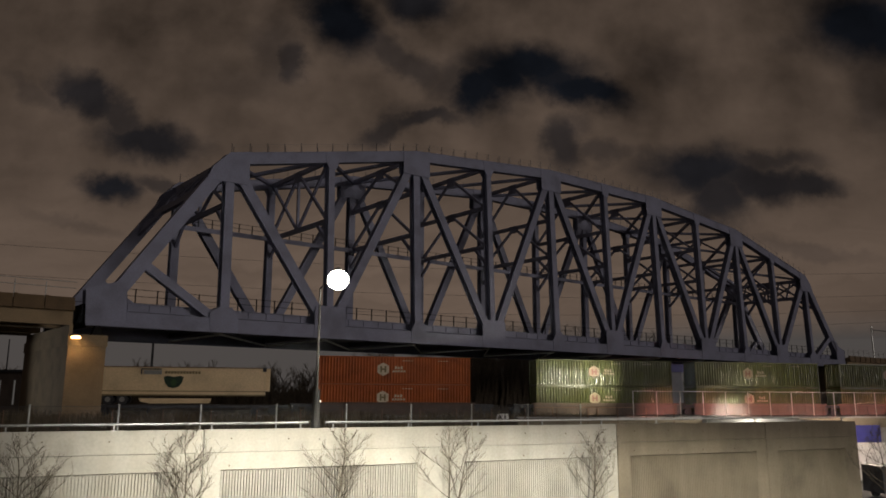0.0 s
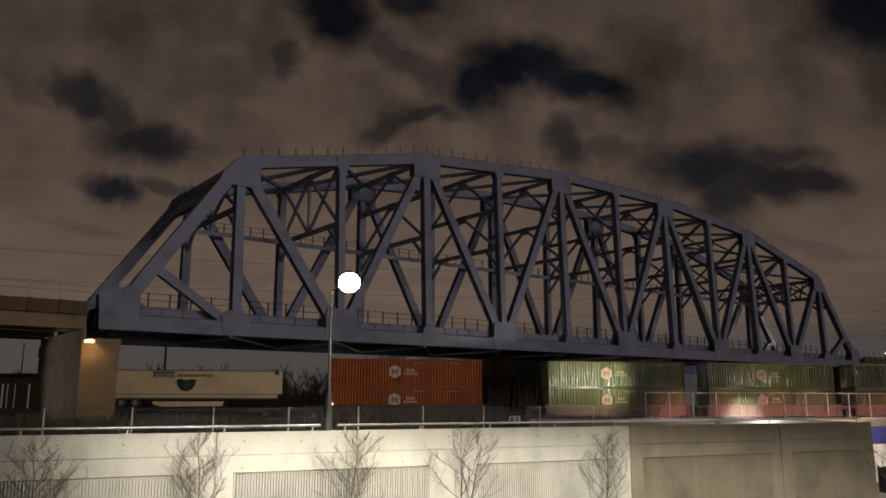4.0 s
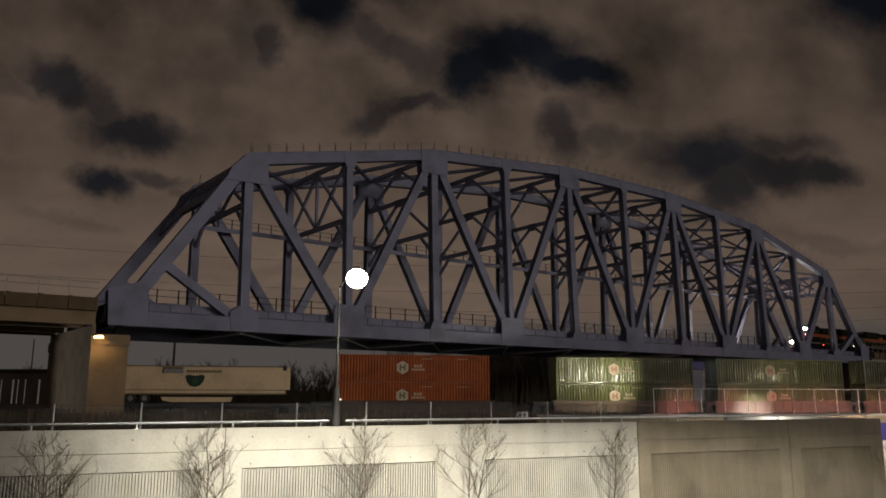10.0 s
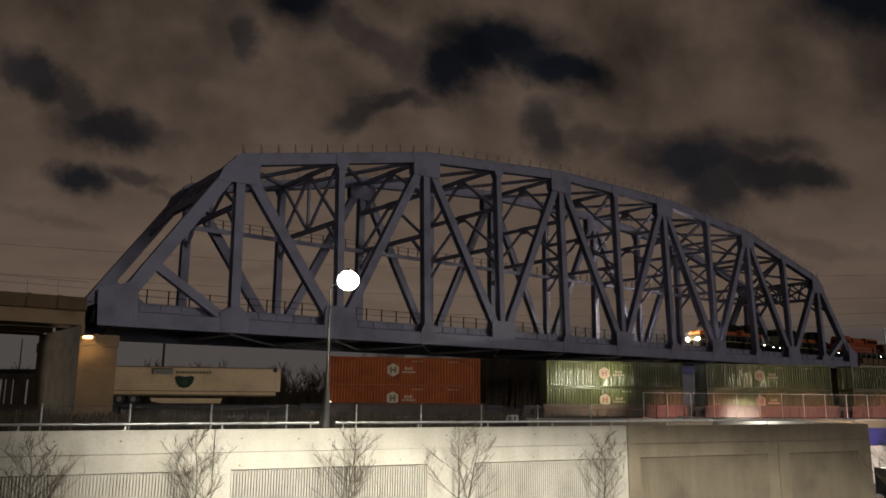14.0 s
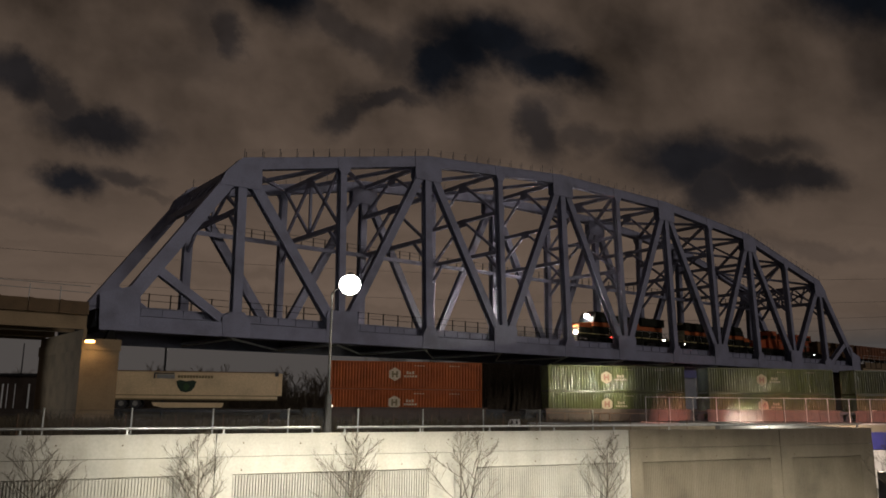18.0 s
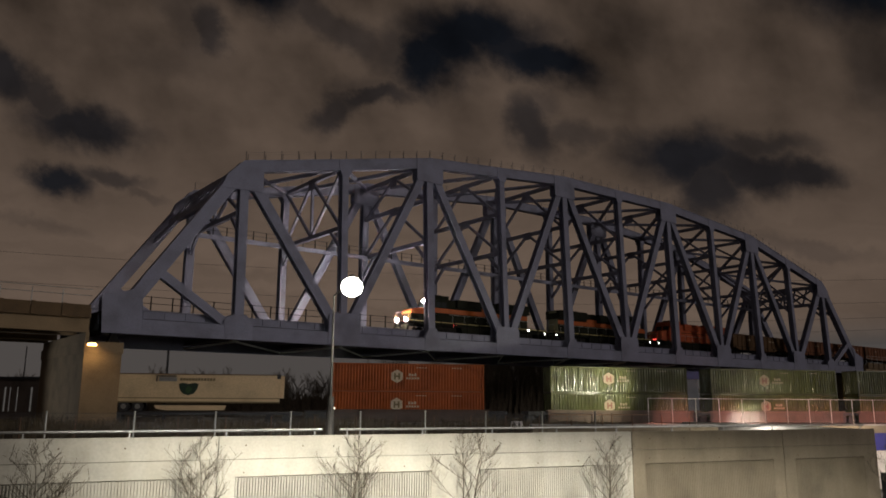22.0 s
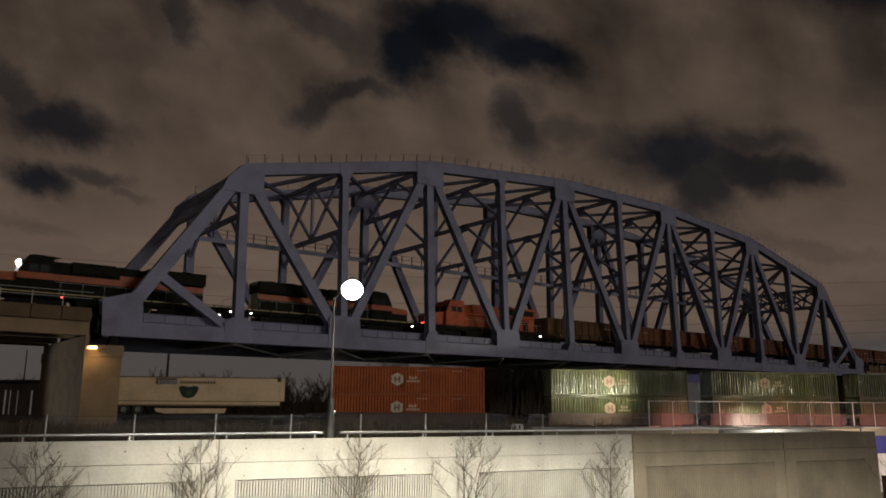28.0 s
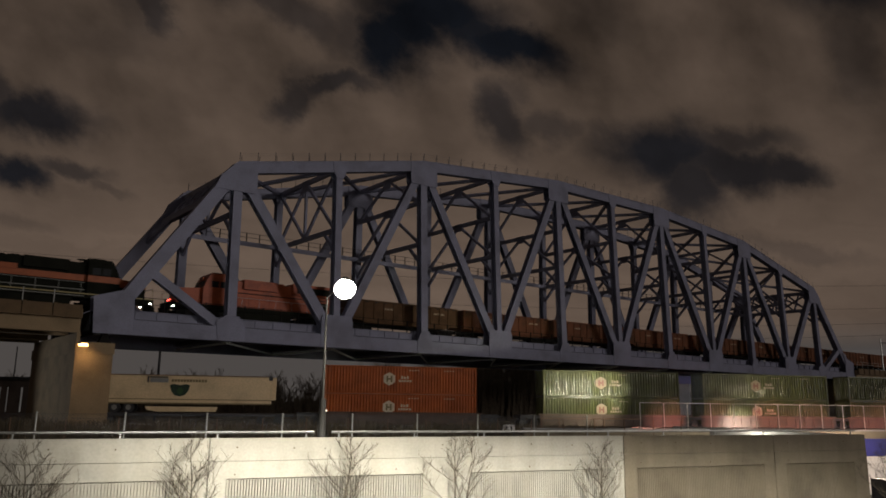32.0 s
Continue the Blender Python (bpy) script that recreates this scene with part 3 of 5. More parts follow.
def build_bridge():
    br = thing("truss_bridge", BRIDGE, "long blue-grey steel through-truss railway bridge with a curved top chord", "bridge")
    n = 12
    for far in (0, 1):
        y = GAP * far
        mid = 0.75 if not far else -0.75
        yc = y + mid
        L = [Vector((PANEL * i, yc, 0.72)) for i in range(n + 1)]
        U = [None] + [Vector((PANEL * i, yc, top_at(PANEL * i) - 0.62)) for i in range(1, n)] + [None]
        for i in range(n):
            g = Geo()
            low = -0.35 if far else 0.0
            g.box(PANEL * i, PANEL * (i + 1), yc - 0.55, yc - 0.42, low, 1.4)
            g.box(PANEL * i, PANEL * (i + 1), yc + 0.42, yc + 0.55, low, 1.4)
            g.box(PANEL * i, PANEL * (i + 1), yc - 0.42, yc + 0.42, 1.0, 1.3)
            g.box(PANEL * i, PANEL * (i + 1), yc - 0.42, yc + 0.42, 0.05, 0.2)
            part("bottom_chord", g, steel, br)
        for i in range(1, n - 1):
            g = Geo().beam(U[i], U[i + 1], 1.25, 1.0)
            up = Vector((0, 0, 0.64))
            g.beam(U[i] + up, U[i + 1] + up, 0.07, 1.16)
            part("top_chord", g, steel, br)
        for a, b in ((L[0], U[1]), (L[n], U[n - 1])):
            g = Geo().beam(a, b, 1.3, 1.0)
            part("end_post", g, steel, br)
            m = a.lerp(b, 0.315)
            g = Geo()
            ibeam(g, m, L[1] if a is L[0] else L[n - 1], 0.85, 0.8)
            part("sub_strut", g, steel, br)
        for i in range(1, n):
            g = Geo()
            ibeam(g, L[i], U[i], 0.95 if i % 2 else 0.8, 0.95)
            part("vertical", g, steel, br)
        for i in range(1, n - 1):
            a, b = (U[i], L[i + 1]) if i % 2 else (L[i], U[i + 1])
            g = Geo()
            ibeam(g, a, b, 1.12 if i in (1, 10) else 1.0, 0.85)
            part("diagonal", g, steel, br)
        for i in range(n + 1):
            x = PANEL * i
            g = Geo()
            if i in (0, n):
                sgn = 1 if i == 0 else -1
                o = [(x + a * sgn, b) for a, b in ((-0.85, 0), (2.65, 0), (2.6, 2.4), (2.45, 3.6), (2.75, 4.3), (3.4, 5.2), (2.3, 5.15), (1.6, 4.1), (-1.05, 3.3))]
            elif i % 2 == 0:
                o = [(x - 1.95, 0), (x + 1.95, 0), (x + 1.95, 2.9), (x + 1.75, 3.5), (x - 1.75, 3.5), (x - 1.95, 2.9)]
            elif i in (1, n - 1):
                sgn = 1 if i == 1 else -1
                o = [(x - 1.4, 0), (x + 1.4, 0), (x + 1.4, 1.6), (x + 0.7, 2.5), (x - 0.7, 2.5), (x - 1.6 * 1, 1.9)]
            else:
                o = [(x - 1.15, 0), (x + 1.15, 0), (x + 1.1, 1.5), (x + 0.55, 2.6), (x - 0.55, 2.6), (x - 1.1, 1.5)]
            for s in (-1, 1):
                ys = yc + s * 0.57
                g.plate(o, ys - 0.025, ys + 0.025)
            part("gusset_plate", g, steel, br)
            if 0 < i < n:
                zt = top_at(x)
                k = (top_at(x + 1) - top_at(x - 1)) / 2
                g = Geo()
                if i in (1, n - 1):
                    s1 = 1 if i == 1 else -1
                    o = [(x - 1.9 * s1, zt - 1.75), (x - 0.15 * s1, zt + 0.04), (x + 2.05 * s1, zt + 0.55), (x + 2.05 * s1, zt - 2.9), (x + 1.9 * s1, zt - 3.15), (x - 1.0 * s1, zt - 3.2), (x - 2.5 * s1, zt - 3.2)]
                elif i % 2:
                    kl, kr = top_at(x - 2.0) - zt, top_at(x + 2.0) - zt
                    o = [(x - 2.0, zt + kl + 0.03), (x, zt + 0.03), (x + 2.0, zt + kr + 0.03), (x + 2.0, zt - 2.95), (x + 1.85, zt - 3.15), (x - 1.85, zt - 3.15), (x - 2.0, zt - 2.95)]
                else:
                    o = [(x - 0.9, zt - k * 0.9), (x + 0.9, zt + k * 0.9), (x + 0.8, zt - 1.3), (x + 0.42, zt - 2.0), (x - 0.42, zt - 2.0), (x - 0.8, zt - 1.3)]
                for s in (-1, 1):
                    ys = yc + s * 0.535
                    g.plate(o, ys - 0.025, ys + 0.025)
                part("gusset_plate", g, steel, br)
        # hand wire posts on the top chord
        pole = Geo().tube((0, 0, 0), (0, 0, 1.05), 0.034, n=6).mesh("chord_post", dark_metal)
        x = PANEL
        while x <= SPAN - PANEL + 0.1:
            for s in (-1, 1):
                if s == -1 or far == 0:
                    part("chord_post", pole, None, br).location = (x + (0.6 if s > 0 else 0), yc + s * 0.5, top_at(min(x, SPAN - PANEL)))
            x += 2.0
        for i in range(1, n - 1):
            for s in (-1, 1):
                g = Geo().tube((PANEL * i, yc + s * 0.5, top_at(PANEL * i) + 0.92), (PANEL * (i + 1), yc + s * 0.5, top_at(PANEL * (i + 1)) + 0.92), 0.008, n=4)
                part("hand_wire", g, dark_metal, br)
    y0, y1 = 1.25, GAP - 1.25
    ym = GAP / 2
    # floor: beams at the nodes, stringers, deck, edge girders
    for i in range(n + 1):
        x = PANEL * i
        g = Geo().box(x - 0.06, x + 0.06, y0, y1, 0.25, 1.75).box(x - 0.3, x + 0.3, y0, y1, 0.2, 0.28)
        part("floor_beam", g, deck_steel, br)
    for y in (3.5, 5.05, GAP - 5.05, GAP - 3.5):
        g = Geo().box(0, SPAN, y - 0.2, y + 0.2, 0.7, 1.75)
        part("stringer", g, deck_steel, br)
    g = Geo().box(0, SPAN, 1.6, GAP - 1.6, 1.75, 1.95)
    part("deck", g, deck_steel, br)
    for y in (1.4, GAP - 1.4):
        g = Geo().box(0, SPAN, y - 0.04, y + 0.04, 1.62, 2.34).box(0, SPAN, y - 0.2, y + 0.14, 2.3, 2.36).box(0, SPAN, y - 0.3, y + 0.1, 1.54, 1.62)
        x = 1.0
        while x < SPAN:
            g.box(x - 0.03, x + 0.03, y - 0.13, y + 0.13, 1.62, 2.3)
            x += 2.0
        part("edge_girder", g, steel, br)
        post = Geo().box(-0.05, 0.05, -0.05, 0.05, 0, 1.4).mesh("railing_post", under_black)
        x = 1.6
        while x < SPAN:
            part("railing_post", post, None, br).location = (x, y, 2.34)
            x += 2.035
        for z in (3.05, 3.68):
            part("railing_bar", Geo().tube((0, y, z), (SPAN, y, z), 0.028, n=6), under_black, br)
    for y in (4.26, GAP - 4.26):
        for s in (-0.7175, 0.7175):
            g = Geo().box(0, SPAN, y + s - 0.035, y + s + 0.035, 2.0, 2.16)
            part("rail", g, rail_steel, br)
        g = Geo()
        x = 0.3
        while x < SPAN:
            g.box(x - 0.11, x + 0.11, y - 1.3, y + 1.3, 1.93, 2.02)
            x += 0.6
        part("ties", g, tie_wood, br)
    # lower laterals: one diagonal a panel and a strut at each node
    for i in range(n):
        a, b = PANEL * i, PANEL * (i + 1)
        for p, q in (((a, y0, -0.1), (b, y1, -0.1)), ((a, y0, -0.14), (a, y1, -0.14))) if i else ():
            part("lower_lateral", Geo().beam(p, q, 0.04, 0.2, (0, 0, 1)).beam(p, q, 0.2, 0.04, (0, 0, 1)), lateral_lit_paint, br)
        part("lateral_plate", Geo().box(a - 0.35, a + 0.35, y0 - 0.1, y0 + 0.6, -0.05, -0.01), lateral_lit_paint, br)
    # upper laterals between the top chords, and sway frames at the verticals
    for i in range(1, n - 1):
        a, b = PANEL * i, PANEL * (i + 1)
        za, zb = top_at(a) - 0.75, top_at(b) - 0.75
        for p, q in (((a, 1.0, za), (b, GAP - 1.0, zb)), ((a, GAP - 1.0, za - 0.1), (b, 1.0, zb - 0.1))):
            part("upper_lateral", Geo().beam(p, q, 0.42, 0.4, (0, 0, 1)), steel, br)
    for i in range(1, n):
        x = PANEL * i
        zt = top_at(x) - 0.9
        levels = [zt, 18.6, 13.3] if zt > 20.8 else [zt, 13.3]
        for z in levels:
            part("sway_strut", Geo().beam((x, 1.2, z), (x, GAP - 1.2, z), 0.5, 0.4, (1, 0, 0)), steel, br)
        for z0, z1 in zip(levels, levels[1:]):
            for ya in (1.2, GAP - 1.2):
                part("sway_brace", Geo().beam((x, ym, z0), (x, ya, z1), 0.32, 0.3, (1, 0, 0)), steel, br)
            if i in (1, 2, 10, 11):
                for ya, yb in ((1.2, ym), (GAP - 1.2, ym)):
                    part("sway_brace", Geo().beam((x, ya, z0), (x, yb, z1), 0.3, 0.3, (1, 0, 0)), steel, br)
                part("sway_post", Geo().beam((x, ym, z0), (x, ym, z1), 0.32, 0.3, (1, 0, 0)), steel, br)
            wide, tall = (0.9, 1.1) if z0 == zt else (0.8, 0.8)
            o = [(ym - wide, z0 + 0.3), (ym + wide, z0 + 0.3), (ym + wide * 0.92, z0 - tall), (ym - wide * 0.92, z0 - tall)]
            g = Geo()
            g.add([(x - 0.2, a, b) for a, b in o] + [(x - 0.16, a, b) for a, b in o], [(0, 1, 2, 3), (7, 6, 5, 4), (0, 4, 5, 1), (1, 5, 6, 2), (2, 6, 7, 3), (3, 7, 4, 0)])
            part("sway_plate", g, steel, br)
        for ya, yb in ((1.2, 3.6), (GAP - 1.2, GAP - 3.6)):
            part("knee_brace", Geo().beam((x, ya, 10.9), (x, yb, 13.2), 0.35, 0.3, (1, 0, 0)), steel, br)
    # portals on the end posts
    for a, b in ((Vector((0, 0, 0.72)), Vector((PANEL, 0, top_at(PANEL) - 0.62))), (Vector((SPAN, 0, 0.72)), Vector((SPAN - PANEL, 0, top_at(SPAN - PANEL) - 0.62)))):
        def at(t, y):
            p = a.lerp(b, t)
            return (p.x, y, p.z)
        for t in (0.79, 0.98):
            part("portal_strut", Geo().beam(at(t, 1.0), at(t, GAP - 1.0), 0.6, 0.6, (1, 0, 0)), steel, br)
        k = 6
        for j in range(k):
            ya, yb = 1.0 + (GAP - 2) * j / k, 1.0 + (GAP - 2) * (j + 1) / k
            part("portal_lattice", Geo().beam(at(0.79, ya), at(0.98, yb), 0.3, 0.25, (1, 0, 0)), steel, br)
            part("portal_lattice", Geo().beam(at(0.98, ya), at(0.79, yb), 0.3, 0.25, (1, 0, 0)), steel, br)
        for ya, yb in ((1.0, 4.2), (GAP - 1.0, GAP - 4.2)):
            part("portal_knee", Geo().beam(at(0.64, ya), at(0.79, yb), 0.5, 0.3, (1, 0, 0)), steel, br)
    # walkway along the far truss at mid height
    yw = GAP - 1.7
    part("walkway", Geo().box(PANEL, SPAN - PANEL, yw - 0.5, yw + 0.4, 13.25, 13.4).box(PANEL, SPAN - PANEL, yw - 0.55, yw - 0.45, 12.85, 13.4), steel, br)
    post = Geo().box(-0.05, 0.05, -0.05, 0.05, 0, 1.1).mesh("walkway_post", under_black)
    x = PANEL + 0.5
    while x < SPAN - PANEL:
        part("walkway_post", post, None, br).location = (x, yw - 0.5, 13.4)
        x += 1.7
    for z in (13.95, 14.48):
        part("walkway_bar", Geo().tube((PANEL, yw - 0.5, z), (SPAN - PANEL, yw - 0.5, z), 0.03, n=5), dark_metal, br)
    for x in (0.3, SPAN - 0.3):
        for y in (0.75, GAP - 0.75):
            g = Geo().box(x - 0.5, x + 0.5, y - 0.5, y + 0.5, -0.9, -0.7).plate([(x - 0.45, -0.7), (x + 0.45, -0.7), (x + 0.2, 0), (x - 0.2, 0)], y - 0.35, y + 0.35)
            part("bearing", g, under_black, br)
    # dark beams added to fill the end gaps where only shade falls
    for x in (-0.9, SPAN + 0.6):
        part("end_floor_beam", Geo().box(x, x + 0.3, 0.95, GAP - 0.95, -0.1, 1.85).box(x - 0.12, x + 0.42, 0.95, GAP - 0.95, 1.85, 1.95), under_black, br, "near-black beam standing in for shade in the deck gap")
    # the near truss is sheared inwards above the deck to fit the camera's view
    done = set()
    for ob in br.children:
        if ob.location.z > 2.6:
            ob.location.y = leaning(ob.location.y, ob.location.z)
        elif ob.data.name not in done:
            done.add(ob.data.name)
            for v in ob.data.vertices:
                v.co.y = leaning(v.co.y, v.co.z)
    return br


build_bridge()


# ---- piers and approaches ----
def pier(x, name_label, m=BRIDGE, wide=1.9, mat_=None):
    p = thing("bridge_pier", m @ Matrix.Translation((x, 0, 0)), name_label, "pier", "bridge piers")
    low = YARD - SOFFIT
    part("shaft", Geo().box(-wide, wide, -0.6, GAP + 0.6, low - 0.1, -1.9), mat_ or tan_concrete, p)
    part("cap", Geo().box(-wide - 0.08, wide + 0.08, -0.72, GAP + 0.72, -1.9, -0.9), mat_ or tan_concrete, p)
    a, b = (-wide + 0.02, -wide + 0.32) if wide > 1 else (-0.5, 0.5)
    if x > SPAN / 2 and wide > 1:
        a, b = -b, -a
    part("bearing_shelf", Geo().box(a, b, -0.5, GAP + 0.5, -0.9, -0.12), mat_ or tan_concrete, p)
    return p


pier(-0.72, "concrete pier in lamp-tinted tan, carrying the truss bearings", wide=1.57)
pier(SPAN + 0.6, "concrete pier carrying the far truss bearings", wide=1.6)


def approach(x0, x1, label):
    a = thing("viaduct", BRIDGE, label, "viaduct", "approach spans")
    part("deck_slab", Geo().box(x0, x1, -0.6, GAP + 0.6, 1.15, 1.95), tan_concrete, a)
    curb = Geo().box(0.06, 2.34, -0.14, 0.12, -0.27, 0.82).box(0.0, 0.3, -0.26, 0.1, -0.27, 0.86).mesh("curb_block", curb_brown)
    rp = Geo().box(-0.035, 0.035, -0.035, 0.035, 0, 1.2).mesh("railing_post", loco_grey)
    x = x0
    near = (-60, 230)
    while x < x1 - 2.3:
        if near[0] < x < near[1]:
            part("curb_block", curb, None, a).location = (x, -0.5, 1.45)
            part("railing_post", rp, None, a).location = (x, -0.45, 2.28)
        x += 2.4
    for y in (-0.45, GAP + 0.45):
        for z in (3.1, 3.65):
            part("railing_bar", Geo().tube((x0, y, z), (x1, y, z), 0.03, n=6), loco_grey, a)
    for y in (0.0, 4.3, GAP - 4.3, GAP):
        part("girder", Geo().box(x0, x1, y - 0.2, y + 0.2, 0.04, 1.15).box(x0, x1, y - 0.4, y + 0.4, -0.12, 0.06), tan_concrete, a)
    for y in (4.26, GAP - 4.26):
        for s in (-0.7175, 0.7175):
            part("rail", Geo().box(x0, x1, y + s - 0.035, y + s + 0.035, 2.0, 2.16), rail_steel, a)
        g = Geo()
        x = x0 + 0.3
        while x < x1:
            g.box(x - 0.11, x + 0.11, y - 1.3, y + 1.3, 1.95, 2.03)
            x += 0.6
        part("ties", g, tie_wood, a)
    return a


approach(-110, -2.0, "concrete approach viaduct in lamp-tinted tan, with a pipe railing")
approach(SPAN + 1.0, 520, "long concrete approach viaduct beyond the truss")
for x in (-28, -56, -84):
    pier(x, "grey concrete approach pier", wide=0.9, mat_=grey_concrete)
for x in range(172, 520, 28):
    pier(x, "grey concrete approach pier", wide=0.9, mat_=grey_concrete)
# amber wall lamp on the pier
pl = thing("pier_lamp", BRIDGE @ Matrix.Translation((-1.75, -0.72, -1.2)), "small amber lamp on the bridge pier, lit", "lamp")
part("housing", Geo().box(-0.5, 0.5, -0.14, 0.0, 0.12, 0.24), dark_metal, pl)
part("lens", Geo().box(-0.37, 0.37, -0.2, 0.0, -0.08, 0.1).box(-0.2, 0.3, -0.22, 0.0, 0.1, 0.15), sodium, pl, "glowing amber lens")
lamp("pier_lamp_light", "SPOT", 150, (1.0, 0.62, 0.25), BRIDGE @ Vector((-1.75, -1.9, -1.35)), BRIDGE @ Vector((-1.1, 0.0, -4.6)), size=0.15, cone=120)


# ---- lower train: stacked containers, a trailer ----
def corrugated(L, H, pitch=0.31, depth=0.09, seed=3):
    """Trapezoid ribs, dented a little here and there."""
    rnd = random.Random(seed)
    g = Geo()
    k = int(L / pitch)
    st = L / k
    rows = 6
    m = 6 * k + 1
    v = []
    for j in range(rows):
        for i in range(m):
            y = depth * max(0.0, min(1.0, 0.5 - 0.8 * math.cos(2 * math.pi * i / 6)))
            dent = 0.0 if j in (0, rows - 1) or i in (0, m - 1) else max(-0.012, min(0.02, rnd.gauss(0, 0.009)))
            v.append((st * i / 6, y + dent, H * j / (rows - 1)))
    g.add(v, [(j * m + i, j * m + i + 1, (j + 1) * m + i + 1, (j + 1) * m + i) for j in range(rows - 1) for i in range(m - 1)])
    return g


def hexagon(r, cx=0, cz=0):
    return [(cx + r * math.sin(a * math.pi / 3), cz + r * math.cos(a * math.pi / 3)) for a in range(6)]


BOX_L, BOX_H, BOX_W = 16.15, 2.9, 2.59


def container(m, paint, label, group, bars=logo_white, mark=logo_white):
    c = thing("container", m, label, "container", group)
    H, L, W_ = BOX_H, BOX_L, BOX_W
    side = corrugated(L - 0.3, H - 0.28, seed=int(abs(m.translation.x * 10 + m.translation.z * 7))).mesh("side_panel", paint)
    a = part("side_panel", side, None, c)
    a.location = (0.15, 0.025, 0.16)
    b = part("side_panel", side, None, c)
    b.matrix_basis = pose(L - 0.15, W_ - 0.03, 0.16, 0, 0, 180)
    part("roof", Geo().box(0.02, L - 0.02, 0.05, W_ - 0.05, H - 0.1, H - 0.02), paint, c)
    part("floor", Geo().box(0.02, L - 0.02, 0.05, W_ - 0.05, 0.03, 0.15), paint, c)
    for y in (0.0, W_ - 0.1):
        part("top_rail", Geo().box(0.0, L, y, y + 0.1, H - 0.15, H - 0.03), paint, c)
        part("bottom_rail", Geo().box(0.0, L, y + 0.03 if y < 1 else y, y + 0.1 if y < 1 else y + 0.07, 0.05, 0.18), paint, c)
        for x in (0.0, L - 0.16):
            part("corner_post", Geo().box(x, x + 0.16, y, y + 0.1, 0.0, H), paint, c)
    end = corrugated(W_ - 0.2, H - 0.3)
    em = end.mesh("end_panel", paint)
    e = part("end_panel", em, None, c)
    e.matrix_basis = pose(0.05, W_ - 0.1, 0.16, 0, 0, -90)
    door = Geo().box(L - 0.07, L - 0.02, 0.1, W_ / 2 - 0.01, 0.16, H - 0.14)
    part("door", door, paint, c)
    part("door", Geo().box(L - 0.07, L - 0.02, W_ / 2 + 0.01, W_ - 0.1, 0.16, H - 0.14), paint, c)
    for y in (0.5, 1.0, 1.6, 2.1):
        part("lock_rod", Geo().tube((L, y, 0.2), (L, y, H - 0.2), 0.02, n=6), galvanised, c)
    # printed mark: hexagon with a hollow middle, then unreadable lines
    x0, z0 = 6.75, H * 0.54
    part("mark", Geo().plate(hexagon(0.7, x0, z0), 0.012, 0.024), bars, c, "printed pale hexagon")
    for dx, dz, hw, hh in ((-0.22, 0, 0.09, 0.33), (0.22, 0, 0.09, 0.33), (0, 0, 0.13, 0.09)):
        part("mark_bar", Geo().plate([(x0 + dx - hw, z0 + dz - hh), (x0 + dx + hw, z0 + dz - hh), (x0 + dx + hw, z0 + dz + hh), (x0 + dx - hw, z0 + dz + hh)], 0.004, 0.012), mark, c)
    def bar(x, z, w, h):
        part("print_bar", Geo().plate([(x, z), (x + w, z), (x + w, z + h), (x, z + h)], 0.008, 0.024), bars, c)

    for k, hh in enumerate((0.3, 0.24, 0.3)):
        bar(x0 + 1.25 + 0.3 * k, z0 + 0.02, 0.2, hh)
    for k in range(5):
        bar(x0 + 1.0 + 0.29 * k, z0 - 0.3, 0.2, 0.2)
    for x in (8.8, 12.6):
        for k in range(4):
            bar(x + 0.3 * k, H - 0.46, 0.2, 0.07)
    return c


def well_car(s0, lit):
    w = thing("well_car", TRACK @ Matrix.Translation((s0 - 2.6, 0, 0)), "low well car carrying two stacked containers", "railcar", "well cars")
    L = BOX_L + 5.2
    for y in (-0.12, BOX_W + 0.02):
        part("side_sill", Geo().box(2.2, L - 2.2, y, y + 0.1, 0.12, 1.38).box(2.0, L - 2.0, y - 0.05, y + 0.15, 1.3, 1.42), well_paint, w)
        for k in range(15):
            x = 2.5 + (L - 5.0) * k / 14
            part("sill_rib", Geo().box(x - 0.05, x + 0.05, y - 0.05, y + 0.15, 0.12, 1.3), well_paint, w)
    for x in (0.0, L - 2.3):
        part("end_platform", Geo().box(x, x + 2.3, 0.1, BOX_W - 0.1, 0.9, 1.25), dark_metal, w)
        for ax in (0.5, 1.8):
            g = Geo()
            for y in (0.5, BOX_W - 0.6):
                g.tube((x + ax, y, 0.45), (x + ax, y + 0.13, 0.45), 0.45, n=16)
            g.tube((x + ax, 0.5, 0.45), (x + ax, BOX_W - 0.5, 0.45), 0.08, n=8)
            part("wheelset", g, dark_metal, w)
    if lit:
        part("marker_lamp", Geo().ball((2.9, -0.2, 1.5), 0.11, n=8), marker_glow, w, "small lit marker lamp")
    part("well_floor", Geo().box(2.3, L - 2.3, 0.05, BOX_W - 0.05, 0.25, 0.33), dark_metal, w)


BASE = 6.15 - 2 * BOX_H
for s0, paint, txt, mk in ((-0.12, orange_box, "orange corrugated container with a pale hexagon", print_brown),
                           (23.5, green_box, "green corrugated container with a red hexagon", logo_red),
                           (42.6, green_box, "green corrugated container with a red hexagon", logo_red),
                           (61.6, green_box, "green corrugated container with a red hexagon", logo_red)):
    well_car(s0, paint is orange_box)
    for k in range(2):
        container(TRACK @ Matrix.Translation((s0, 0, BASE + k * BOX_H)), paint, txt + (" on a stack" if k else " in a well car"), "stacked containers", logo_white if paint is orange_box else logo_pink, mk)


